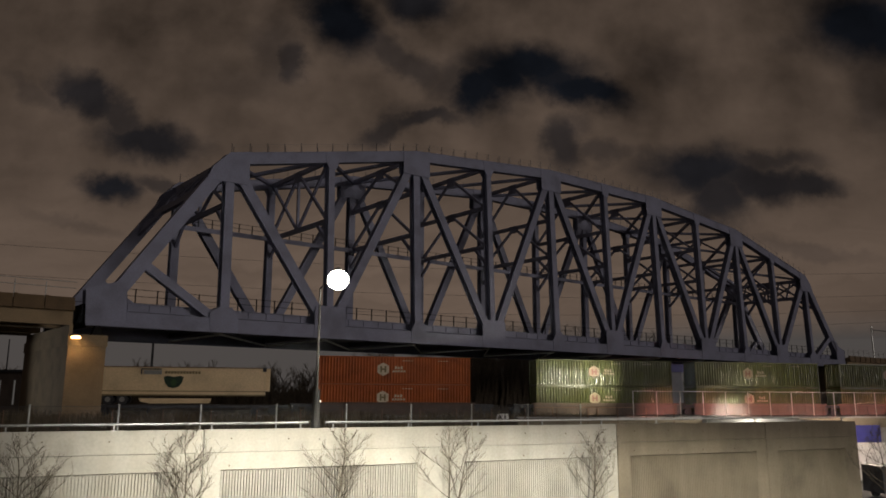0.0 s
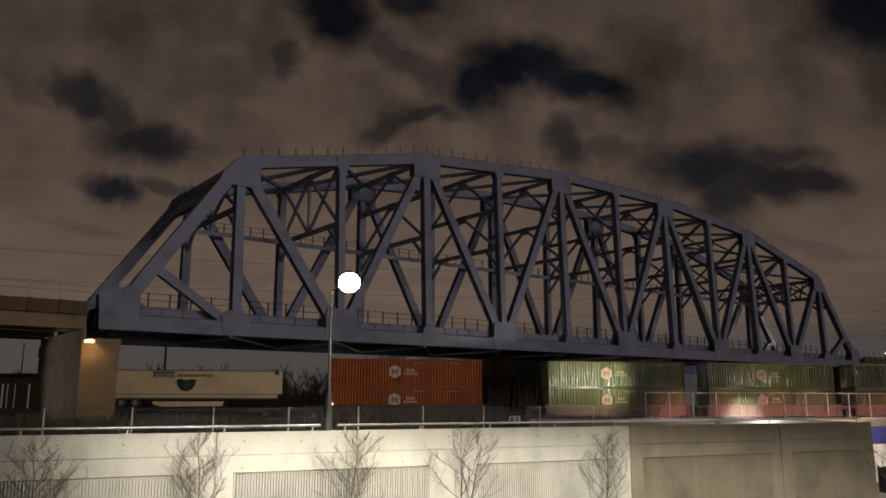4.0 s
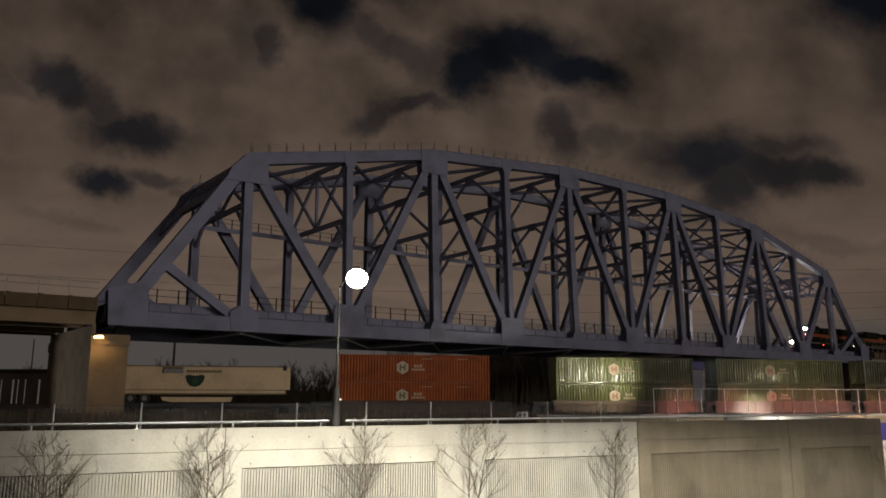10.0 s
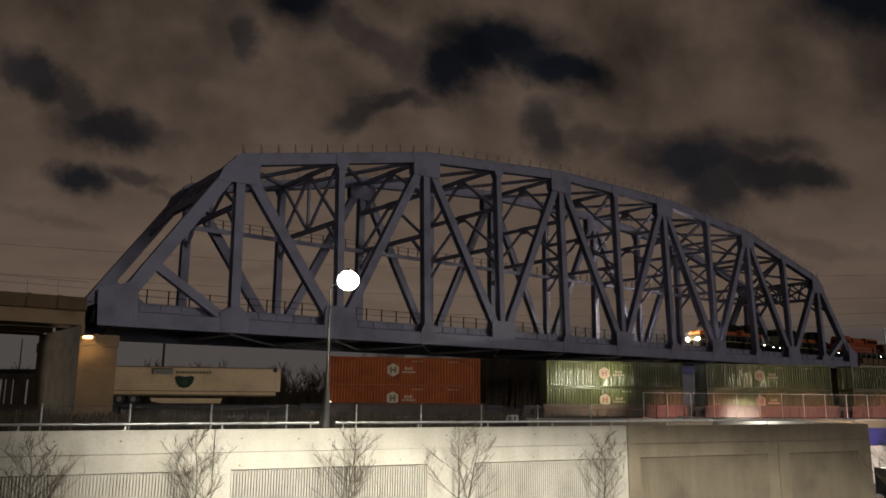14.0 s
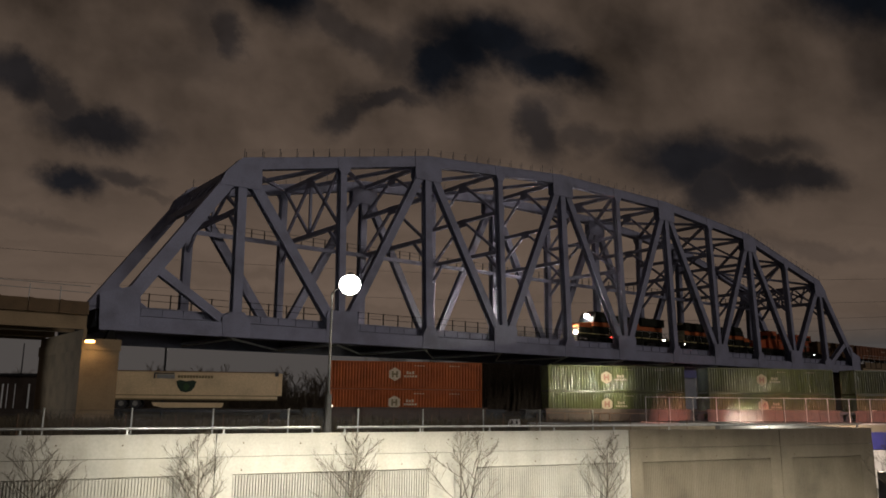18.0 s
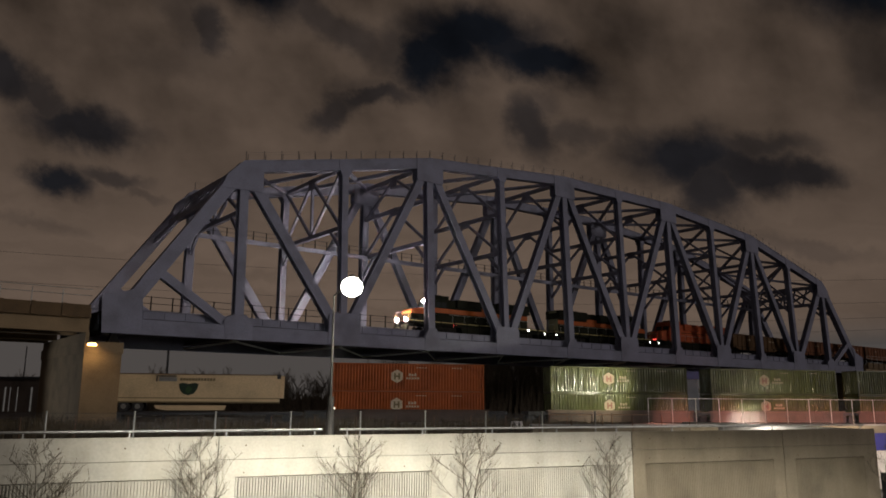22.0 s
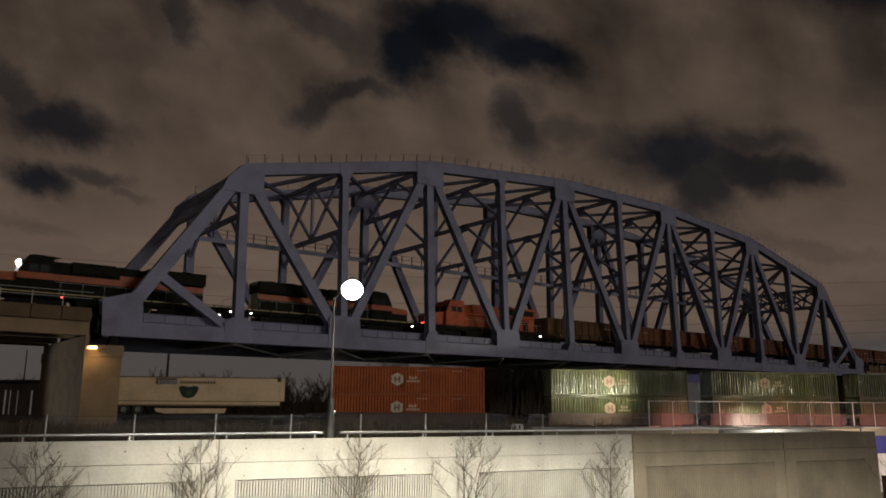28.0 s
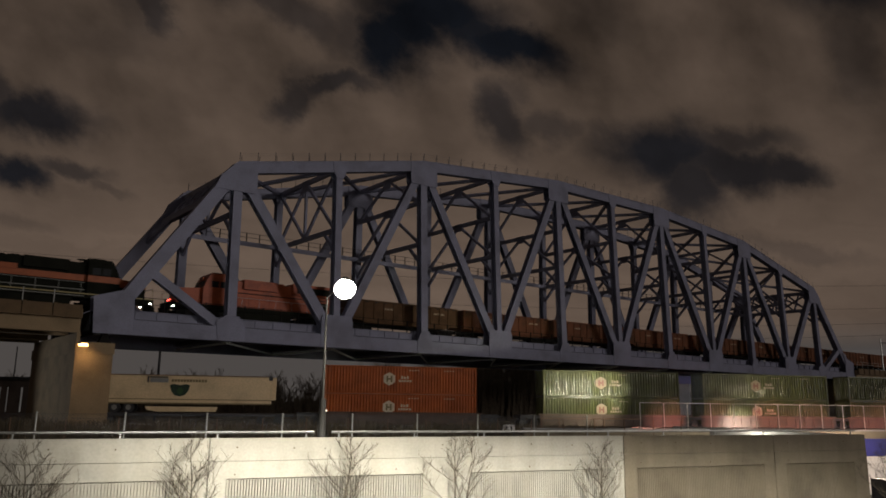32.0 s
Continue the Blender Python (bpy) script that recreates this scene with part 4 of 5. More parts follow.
def trailer():
    t = thing("semi_trailer", TRACK @ Matrix.Translation((-21.5, 0, 1.1)), "cream box trailer with a dark green shield on a flatcar", "trailer")
    L, W_ = 16.15, 2.6
    z0, z1 = 0.86, 3.7
    part("box", Geo().box(0.05, L - 0.05, 0.03, W_ - 0.03, z0 + 0.1, z1 - 0.06), white_box, t)
    part("top_rail", Geo().box(0, L, 0, W_, z1 - 0.1, z1), rust_paint, t)
    part("bottom_rail", Geo().box(0, L, 0, W_, z0, z0 + 0.14), print_brown, t)
    part("rub_rail", Geo().box(0, L, -0.02, W_ + 0.02, z0 + 0.42, z0 + 0.5), print_brown, t)
    for x in (0, L - 0.16):
        part("corner_post", Geo().box(x, x + 0.16, -0.01, W_ + 0.01, z0 + 0.14, z1 - 0.1), white_box, t)
    part("corner_bracket", Geo().box(L - 0.3, L + 0.08, -0.03, 0.05, z1 - 0.42, z1 + 0.02), dark_metal, t)
    part("nose_unit", Geo().box(L, L + 0.45, 0.3, W_ - 0.3, z0 + 0.5, z1 - 0.1), white_box, t)
    part("side_skirt", Geo().plate([(4.1, 0.62), (11.0, 0.62), (10.8, 0.16), (5.2, 0.12), (4.3, 0.3)], 0.1, 0.16), white_box, t)
    sx = 7.28
    part("shield", Geo().plate([(sx - 0.95, z1 - 1.0), (sx - 0.6, z1 - 0.88), (sx, z1 - 1.0), (sx + 0.6, z1 - 0.88), (sx + 0.95, z1 - 1.0), (sx + 0.8, z1 - 1.55), (sx + 0.5, z1 - 1.95), (sx, z1 - 2.1), (sx - 0.5, z1 - 1.95), (sx - 0.8, z1 - 1.55)], -0.02, 0.02), logo_green, t, "dark green shield print")
    part("shield_emblem", Geo().plate([(sx - 0.3, z1 - 1.55), (sx - 0.1, z1 - 1.2), (sx + 0.15, z1 - 1.25), (sx + 0.35, z1 - 1.5), (sx + 0.1, z1 - 1.9), (sx - 0.15, z1 - 1.85)], -0.03, -0.02), emblem_green, t)
    for k in range(12):
        a = sx - 0.85 + 0.285 * k
        part("print_bar", Geo().plate([(a, z1 - 0.68), (a + 0.22, z1 - 0.68), (a + 0.22, z1 - 0.42), (a, z1 - 0.42)], -0.015, 0.02), print_brown, t)
    part("placard", Geo().box(sx - 2.85, sx - 1.15, -0.02, 0.02, z1 - 0.75, z1 - 0.34), galvanised, t)
    part("bracket", Geo().box(sx - 3.1, sx - 1.2, -0.05, 0.02, z1 - 0.3, z1 - 0.18).box(sx - 3.1, sx - 2.98, -0.05, 0.02, z1 - 0.75, z1 - 0.18), dark_metal, t)
    for x in (1.3, 2.6):
        for y in (0.05, W_ - 0.4):
            wh = part("wheel", Geo().tube((x, y, 0.5), (x, y + 0.35, 0.5), 0.5, n=18), dark_metal, t)
            part("rim", Geo().tube((x, y - 0.02, 0.5), (x, y + 0.37, 0.5), 0.25, n=14), galvanised, wh)
    f = thing("flatcar", TRACK @ Matrix.Translation((-24, 0, 0)), "long dark flatcar under the trailer", "railcar")
    part("deck", Geo().box(0, 21, 0.0, 2.6, 0.8, 1.1), dark_metal, f)
    for x in (1.6, 3.3, 17.7, 19.4):
        g = Geo()
        for y in (0.5, 2.0):
            g.tube((x, y, 0.42), (x, y + 0.13, 0.42), 0.42, n=16)
        g.tube((x, 0.5, 0.42), (x, 2.1, 0.42), 0.08, n=8)
        part("wheelset", g, dark_metal, f)


trailer()
# the track below the stacks
tr = thing("railway_track", TRACK, "ballasted railway track under the container train", "track", kind="structure")
part("ballast_bed", Geo().plate([(-300, -0.46), (300, -0.46), (300, -0.12), (-300, -0.12)], -1.2, BOX_W + 1.2), ballast, tr)
for y in (BOX_W / 2 - 0.7175, BOX_W / 2 + 0.7175):
    part("rail", Geo().box(-300, 300, y - 0.035, y + 0.035, -0.1, 0.0), rail_steel, tr)


# ---- the train on the bridge ----
def loco(label, heritage, lights, L=22.4, porch=0.9):
    """Six-axle diesel, nose towards +x, origin on the rail at its middle."""
    lo = thing("locomotive", Matrix(), label, "locomotive", "locomotives")
    body = loco_orange if heritage else loco_red
    up = loco_dark if heritage else body
    half = L / 2
    a, b = -half + 0.6, half - 0.6
    part("underframe", Geo().box(a, b, -1.5, 1.5, 1.15, 1.55), loco_dark, lo)
    part("sill_stripe", Geo().box(a, b, -1.53, 1.53, 1.5, 1.6), loco_yellow if heritage else loco_dark, lo)
    part("fuel_tank", Geo().plate([(-3.4, 1.15), (3.4, 1.15), (3.2, 0.4), (2.8, 0.22), (-2.8, 0.22), (-3.2, 0.4)], -1.35, 1.35), loco_dark, lo)
    # long hood in bands
    h0, h1 = a + porch, b - 6.1
    if heritage:
        part("hood_base", Geo().box(h0, h1, -0.95, 0.95, 1.6, 2.78), loco_dark, lo)
        part("hood_band", Geo().box(h0, h1, -0.96, 0.96, 2.78, 3.36), body, lo, "orange band along the hood")
        part("hood_top", Geo().plate([(h0, 3.36), (h1, 3.36), (h1, 4.5), (h0, 4.5)], -0.95, 0.95), loco_dark, lo)
    else:
        part("hood_base", Geo().box(h0, h1, -0.95, 0.95, 1.6, 4.4), body, lo)
        part("hood_line", Geo().box(h0 + 1, h1 - 1, -0.97, 0.97, 3.1, 3.2), loco_dark, lo)
        for k in range(9):
            x = h0 + 1.2 + k * (h1 - h0 - 2) / 9
            part("hood_door", Geo().box(x, x + 0.9, -0.99, 0.99, 1.75, 2.9), body if k else loco_dark, lo)
    part("radiator", Geo().plate([(h0 - 0.1, 4.7), (h0 - 0.1, 3.5), (h0 + 5.6, 3.5), (h0 + 5.6, 4.7)], -1.35, 1.35), up, lo)
    part("radiator_grille", Geo().box(h0 + 0.5, h0 + 5.1, -1.38, 1.38, 3.7, 4.4), loco_dark, lo)
    # end panel made paler than the hood, standing in for light on it
    part("hood_end", Geo().plate([(h0 - 0.06, 1.62), (h0 - 0.002, 1.62), (h0 - 0.002, 4.4), (h0 - 0.06, 4.2)], -0.9, 0.9), loco_end if heritage else body, lo, "olive hood end panel, paler for the light on it" if heritage else "")
    if heritage:
        part("equipment_cabinet", Geo().box(h0 + 0.42 * (h1 - h0), h0 + 0.58 * (h1 - h0), -1.02, 1.02, 3.3, 3.78), body, lo, "raised orange cabinet on the hood")
        part("number_box", Geo().box(h0 - 0.12, h0 + 0.3, -0.75, 0.75, 4.38, 4.72), loco_end, lo)
    for k in range(4):
        x = h0 + 6.2 + 1.15 * k
        if x < h1 - 0.8:
            part("roof_hatch", Geo().plate([(x, 4.4), (x + 0.9, 4.4), (x + 0.8, 4.62 + 0.05 * (k % 2)), (x + 0.1, 4.62 + 0.05 * (k % 2))], -0.6, 0.6), up, lo)
    part("horn", Geo().tube((h1 - 0.4, 0.3, 4.5), (h1 - 0.4, 0.3, 4.95), 0.04, n=6).tube((h1 - 0.7, 0.3, 4.95), (h1 + 0.05, 0.3, 4.95), 0.06, 0.12, n=8), loco_dark, lo)
    for x in (h0 + 1.6, h0 + 4.0):
        part("roof_fan", Geo().tube((x, 0, 4.68), (x, 0, 4.86), 0.75, n=18), loco_dark, lo)
    part("dynamic_brake_box", Geo().box(h1 - 5.4, h1 - 1.6, -1.25, 1.25, 3.6, 4.6), up, lo)
    part("exhaust_stack", Geo().box(h0 + 7.2, h0 + 8.6, -0.4, 0.4, 4.2, 4.65), loco_dark, lo)
    # cab and nose
    c0, c1 = h1, h1 + 2.5
    cab = part("cab", Geo().plate([(c0, 3.3), (c1 + 0.35, 3.3), (c1 + 0.25, 3.5), (c1, 4.1), (c1 - 0.25, 4.55), (c0, 4.6)], -1.5, 1.5), up, lo)
    part("cab_side", Geo().box(c0, c1 + 0.35, -1.51, 1.51, 1.6, 2.72 if heritage else 2.4), loco_dark if heritage else body, lo)
    part("cab_band", Geo().box(c0, c1 + 0.36, -1.515, 1.515, 2.72 if heritage else 2.4, 3.3), body, lo)
    part("cab_roof", Geo().plate([(c0 - 0.05, 4.55), (c1 - 0.2, 4.5), (c1 - 0.5, 4.85), (c0 - 0.05, 4.88)], -1.45, 1.45), up, lo)
    for s in (-1, 1):
        y = 1.51 * s
        part("side_window", Geo().box(c0 + 0.35, c0 + 1.1, min(y, y - 0.04 * s), max(y, y + 0.01 * s), 3.4, 4.05), window_dark, cab)
        part("side_window", Geo().box(c0 + 1.25, c0 + 2.0, min(y, y - 0.04 * s), max(y, y + 0.01 * s), 3.4, 4.05), window_dark, cab)
        part("windscreen", Geo().beam((c1 + 0.3, 0.7 * s, 3.3), (c1 + 0.05, 0.7 * s, 4.05), 0.06, 1.1, (0, 1, 0)), window_dark, cab)
    part("air_conditioner", Geo().box(c0 + 0.5, c0 + 1.6, -0.6, 0.6, 4.85, 5.05), loco_dark, lo)
    n0, n1 = c1 + 0.3, b - 0.7
    part("nose", Geo().plate([(n0, 2.5), (n1, 2.5), (n1, 2.8), (n1 - 0.3, 3.1), (n0, 3.3)], -1.0, 1.0), body, lo)
    part("nose_base", Geo().box(n0, n1 - 0.01, -0.99, 0.99, 1.6, 2.5), loco_dark if heritage else body, lo)
    for x, s in ((b, 1), (a, -1)):
        part("pilot", Geo().plate([(x, 1.2), (x + 0.3 * s, 0.25), (x + 0.1 * s, 0.2), (x - 0.25 * s, 1.2)], -1.45, 1.45), loco_dark, lo)
        part("coupler", Geo().box(min(x, x + 0.6 * s), max(x, x + 0.6 * s), -0.12, 0.12, 0.75, 1.0), under_black, lo)
        for y in (-1.4, 1.4):
            part("grab_post", Geo().tube((x - 0.1 * s, y, 1.5), (x - 0.1 * s, y, 2.65), 0.025, n=6), loco_yellow if heritage else body, lo)
        part("end_rail", Geo().tube((x - 0.1 * s, -1.4, 2.62), (x - 0.1 * s, 1.4, 2.62), 0.025, n=6), loco_grey, lo)
    post = Geo().tube((0, 0, 1.55), (0, 0, 2.6), 0.02, n=5).mesh("handrail_post", loco_grey)
    for y in (-1.42, 1.42):
        part("handrail", Geo().tube((h0, y, 2.6), (h1 - 0.2, y, 2.6), 0.02, n=5), loco_grey, lo)
        x = h0
        while x < h1:
            part("handrail_post", post, None, lo).location = (x, y, 0)
            x += 1.9
    for bx in (-6.6, 6.6):
        tk = part("truck", Geo().box(bx - 2.5, bx + 2.5, -1.25, -0.95, 0.45, 0.95).box(bx - 2.5, bx + 2.5, 0.95, 1.25, 0.45, 0.95).box(bx - 0.5, bx + 0.5, -1.0, 1.0, 0.6, 1.15), under_black, lo)
        for dx in (-1.8, 0, 1.8):
            g = Geo()
            for s in (-1, 1):
                g.tube((bx + dx, 0.66 * s, 0.52), (bx + dx, 0.8 * s, 0.52), 0.52, n=16)
            g.tube((bx + dx, -0.7, 0.52), (bx + dx, 0.7, 0.52), 0.09, n=8)
            part("wheelset", g, under_black, tk)
    part("headlight_box", Geo().box(c1 - 0.15, c1 + 0.12, -0.5, 0.5, 4.1, 4.5), up, lo)
    if "head" in lights:
        for y in (-0.2, 0.2):
            part("headlight", Geo().tube((c1 + 0.12, y, 4.3), (c1 + 0.2, y, 4.3), 0.17, n=14), head_glow, lo, "lit headlight")
        for y in (-0.95, 0.95):
            part("ditch_light", Geo().tube((b - 0.02, y, 1.66), (b + 0.06, y, 1.66), 0.19, n=14), ditch_glow, lo, "lit ditch light")
            part("ditch_bracket", Geo().box(b - 0.12, b - 0.02, y - 0.12, y + 0.12, 1.4, 1.85), loco_dark, lo)
    for what, x, z, m in (("front", b - 0.3, 1.12, step_glow), ("rear", a + 0.3, 1.12, step_glow)):
        if what in lights:
            for y in (-1.52, 1.52):
                part("step_light", Geo().ball((x, y, z), 0.09, n=10), m, lo, "lit step light")
    if "nose_red" in lights:
        for y in (0.75, 1.15):
            part("red_marker", Geo().ball((b - 0.05, y, 1.75), 0.1, n=8), red_glow, lo, "lit red marker")
    if "hood" in lights:
        part("rear_headlight", Geo().box(h0 - 0.16, h0 - 0.06, -0.2, 0.2, 3.05, 3.25), step_glow, lo, "lit rear lamp")
        part("rear_light", Geo().ball((a - 0.1, 1.1, 1.42), 0.15, n=8), step_glow, lo, "lit rear lamp")
    if "red" in lights:
        part("red_marker", Geo().ball((b - 7.0, 1.55, 1.25), 0.09, n=8), red_glow, lo, "lit red marker")
        part("walk_light", Geo().box(a + 3.2, a + 3.8, 1.5, 1.56, 1.4, 1.5), step_glow, lo, "lit walkway lamp")
    return lo


def hopper(label, paint):
    """Open-topped ribbed hopper, origin on the rail at its middle."""
    h = thing("hopper_car", Matrix(), label, "railcar", "hopper cars")
    L = 16.4
    a, b = -L / 2 + 0.5, L / 2 - 0.5
    part("body", Geo().plate([(a, 1.7), (a + 1.9, 1.15), (b - 1.9, 1.15), (b, 1.7), (b, 3.75), (a, 3.75)], -1.5, 1.5), paint, h)
    part("top_chord", Geo().box(a - 0.05, b + 0.05, -1.58, 1.58, 3.65, 3.82), paint, h)
    part("side_sill", Geo().box(a, b, -1.58, 1.58, 1.45, 1.62), paint, h)
    rib = Geo().box(-0.06, 0.06, -1.6, 1.6, 1.62, 3.66).mesh("rib", paint)
    for k in range(12):
        part("rib", rib, None, h).location = (a + 0.1 + (b - a - 0.2) * k / 11, 0, 0)
    for y0, y1 in ((-1.512, -1.5), (1.5, 1.512)):
        for k, (x, w) in enumerate(((-5.6, 0.5), (-5.0, 0.35), (-4.5, 0.5), (2.2, 0.3), (2.65, 0.4), (3.2, 0.3))):
            part("print_bar", Geo().box(x, x + w, y0, y1, 2.85, 3.08 if k % 2 else 3.02), logo_pink, h)
    part("centre_sill", Geo().box(-L / 2 + 0.1, L / 2 - 0.1, -0.3, 0.3, 0.8, 1.15), under_black, h)
    g = Geo()
    for i in range(12):
        for j in range(4):
            x, y = a + 0.6 + (b - a - 1.2) * i / 11, -1.1 + 0.73 * j
            g.ball((x, y, 3.62), 0.62, 1.2, 0.8, 0.25 + 0.25 * random.random(), n=8)
    tagged(part("load", g, load_coal, h, "dark loose load"), kind="stuff")
    for x in (a - 0.02, b + 0.02):
        g = Geo()
        for y in (-1.2, 1.2):
            g.tube((x, y, 1.0), (x, y, 3.6), 0.03, n=5)
        for z in (1.4, 1.9, 2.4, 2.9):
            g.tube((x, 0.8, z), (x, 1.3, z), 0.02, n=5)
        part("end_ladder", g, paint, h)
    for bx in (-L / 2 + 2.2, L / 2 - 2.2):
        tk = part("truck", Geo().box(bx - 1.2, bx + 1.2, -1.1, -0.9, 0.35, 0.75).box(bx - 1.2, bx + 1.2, 0.9, 1.1, 0.35, 0.75).box(bx - 0.3, bx + 0.3, -0.95, 0.95, 0.4, 0.85), under_black, h)
        for dx in (-0.85, 0.85):
            g = Geo()
            for s in (-1, 1):
                g.tube((bx + dx, 0.66 * s, 0.46), (bx + dx, 0.8 * s, 0.46), 0.46, n=14)
            g.tube((bx + dx, -0.7, 0.46), (bx + dx, 0.7, 0.46), 0.08, n=6)
            part("wheelset", g, under_black, tk)
    return h


TRAIN = []       # thing, distance of its middle behind the lead cab light, heading
x = -4.2
for args, flip, length, porch in ((("orange and dark green diesel locomotive leading the train, headlights lit", True, ("head", "rear", "hood", "red")), False, 24.4, 3.1),
                           (("dark green and orange diesel locomotive running cab rearmost", True, ("front", "rear")), True, 23.2, 1.3),
                           (("plain orange diesel locomotive third in the train", False, ("front", "rear", "nose_red")), False, 21.0, 0.9)):
    lo = loco(*args, L=length - (0.8 if flip else 0.0), porch=porch)
    TRAIN.append((lo, x + length / 2, 0 if flip else 180))
    x += length
first = hopper("rust-red open hopper car with ribbed sides, loaded", hopper_paint)
cars = [hopper("dark olive-brown open hopper car behind the locomotives, loaded", hopper_olive), first] + [copy_thing(first, Matrix()) for k in range(10)]
for c in cars:
    TRAIN.append((c, x + 8.2, 180))
    x += 16.4


def lead_at(t):
    """Distance of the lead cab light along the bridge."""
    return 12.0 * (-0.608 + 0.6275 * (28.0 - t))


# ---- added fill lights without fixtures: container train, pier side, fence and coping ----
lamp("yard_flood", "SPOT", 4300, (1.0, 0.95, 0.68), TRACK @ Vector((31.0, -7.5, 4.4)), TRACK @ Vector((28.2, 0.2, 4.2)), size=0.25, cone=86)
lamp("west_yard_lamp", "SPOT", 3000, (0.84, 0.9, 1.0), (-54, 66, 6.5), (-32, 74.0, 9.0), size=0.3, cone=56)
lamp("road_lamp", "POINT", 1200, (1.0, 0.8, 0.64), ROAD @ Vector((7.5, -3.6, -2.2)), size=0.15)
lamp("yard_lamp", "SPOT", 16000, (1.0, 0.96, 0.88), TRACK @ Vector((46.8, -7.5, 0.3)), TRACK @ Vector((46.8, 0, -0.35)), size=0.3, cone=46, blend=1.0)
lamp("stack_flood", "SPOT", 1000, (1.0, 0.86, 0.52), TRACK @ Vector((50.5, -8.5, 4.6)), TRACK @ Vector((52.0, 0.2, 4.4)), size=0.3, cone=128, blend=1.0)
# row of red spots added for an unseen red source
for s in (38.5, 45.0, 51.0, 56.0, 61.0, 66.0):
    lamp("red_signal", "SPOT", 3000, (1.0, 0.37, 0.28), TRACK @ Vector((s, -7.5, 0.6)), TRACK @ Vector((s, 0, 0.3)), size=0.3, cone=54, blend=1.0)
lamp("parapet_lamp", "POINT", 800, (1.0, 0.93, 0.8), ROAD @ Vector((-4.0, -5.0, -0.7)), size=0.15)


# ---- bare trees before the wall ----
def bare_tree(x, y, height, seed, spread=1.0, leaders=1):
    rnd = random.Random(seed)
    t = thing("tree", pose(x, y, 0), "young leafless tree with fine spreading branches by the wall", "tree", "trees by the wall")
    trunk, crown = Geo(), Geo()

    def limb(g, p, way, length, r, level):
        k = (7, 4, 3)[level]
        wob = (0.09, 0.14, 0.2)[level]
        pts, ways = [p], []
        for i in range(k):
            way = (way + Vector((rnd.gauss(0, wob), rnd.gauss(0, wob), 0.06 if level < 2 else 0.02))).normalized()
            q = pts[-1] + way * (length / k)
            g.tube(pts[-1], q, max(0.0045, r * (1 - 0.75 * i / k)), max(0.0045, r * (1 - 0.75 * (i + 1) / k)), n=5 if level == 0 else 3, caps=False)
            pts.append(q)
            ways.append(way)
        if level == 2:
            return
        many = (7, 4)[level]
        for j in range(many):
            f = 0.16 + 0.82 * (j + rnd.random()) / many
            i = min(k - 1, int(f * k))
            base = pts[i].lerp(pts[i + 1], f * k - i)
            a = rnd.uniform(0, 2 * math.pi)
            lean = rnd.uniform(0.5, 1.0)
            out = (ways[i] + Vector((math.cos(a) * lean, math.sin(a) * lean, 0.1))).normalized()
            size = length * rnd.uniform(0.3, 0.6) * (1.2 - 0.5 * f)
            limb(crown, base, out, size, (0.0105, 0.0065)[level] * (1.2 - 0.5 * f), level + 1)

    stems = [Vector((0, 0, 1))] if leaders == 1 else [Vector((-0.12, 0.02, 1)), Vector((0.1, -0.03, 1))]
    for way in stems:
        pts, d = [Vector((0, 0, 0))], way.normalized()
        for i in range(9):
            d = (d + Vector((rnd.gauss(0, 0.06), rnd.gauss(0, 0.06), 0.03))).normalized()
            pts.append(pts[-1] + d * (height / 9))
            trunk.tube(pts[-2], pts[-1], 0.055 * (1 - i / 9.6), 0.055 * (1 - (i + 1) / 9.6), n=7, caps=False)
        many = 17 // len(stems)
        for j in range(many):
            f = 0.24 + 0.7 * (j + rnd.random()) / many
            k = min(8, int(f * 9))
            a = 2.4 * j + rnd.uniform(-0.5, 0.5)
            lean = math.tan(radians(rnd.uniform(30, 62))) * spread
            out = Vector((math.cos(a) * lean, math.sin(a) * lean * 0.8, 1)).normalized()
            limb(crown, pts[k].lerp(pts[k + 1], f * 9 - k), out, height * (0.64 - 0.52 * f) * rnd.uniform(0.75, 1.15), 0.022 * (1.25 - f), 0)
    part("trunk", trunk, bark, t)
    part("crown", crown, bark, t)


for x, y, h, seed, sp, forks in ((-14.1, 27.4, 5.2, 1, 1.25, 1), (-9.6, 30.2, 5.3, 2, 1.2, 1), (-3.85, 33.1, 5.1, 3, 1.35, 1), (0.96, 35.6, 5.4, 4, 1.0, 2), (7.75, 38.7, 5.0, 8, 1.35, 1), (25.4, 44.0, 4.9, 12, 1.4, 1)):
    bare_tree(x, y, h, seed, sp, forks)

# ---- brush between the wall and the lower track ----
rnd = random.Random(5)
g = Geo()
for i in range(15000):
    s = rnd.uniform(-46, 27)
    y = rnd.uniform(-24, -14)
    p = TRACK @ Vector((s, y, 0))
    tall = (1.75 if s < 22 else 0.9) + 0.22 * math.sin(s * 0.9) * math.sin(s * 0.37) - 0.25
    h = rnd.uniform(0.5, 1.0) * tall
    a = rnd.uniform(0, math.pi)
    w = rnd.uniform(0.015, 0.05)
    dx, dy = math.cos(a) * w, math.sin(a) * w
    lx, ly = rnd.gauss(0, 0.25), rnd.gauss(0, 0.25)
    g.add([(p.x - dx, p.y - dy, YARD - 0.02), (p.x + dx, p.y + dy, YARD - 0.02), (p.x + lx + dx * 0.3, p.y + ly + dy * 0.3, YARD + h), (p.x + lx - dx * 0.3, p.y + ly - dy * 0.3, YARD + h)], [(0, 1, 2, 3)])
solid("brush", g, brush_brown, "dense dark winter brush on the railway bank", "bushes", kind="stuff")


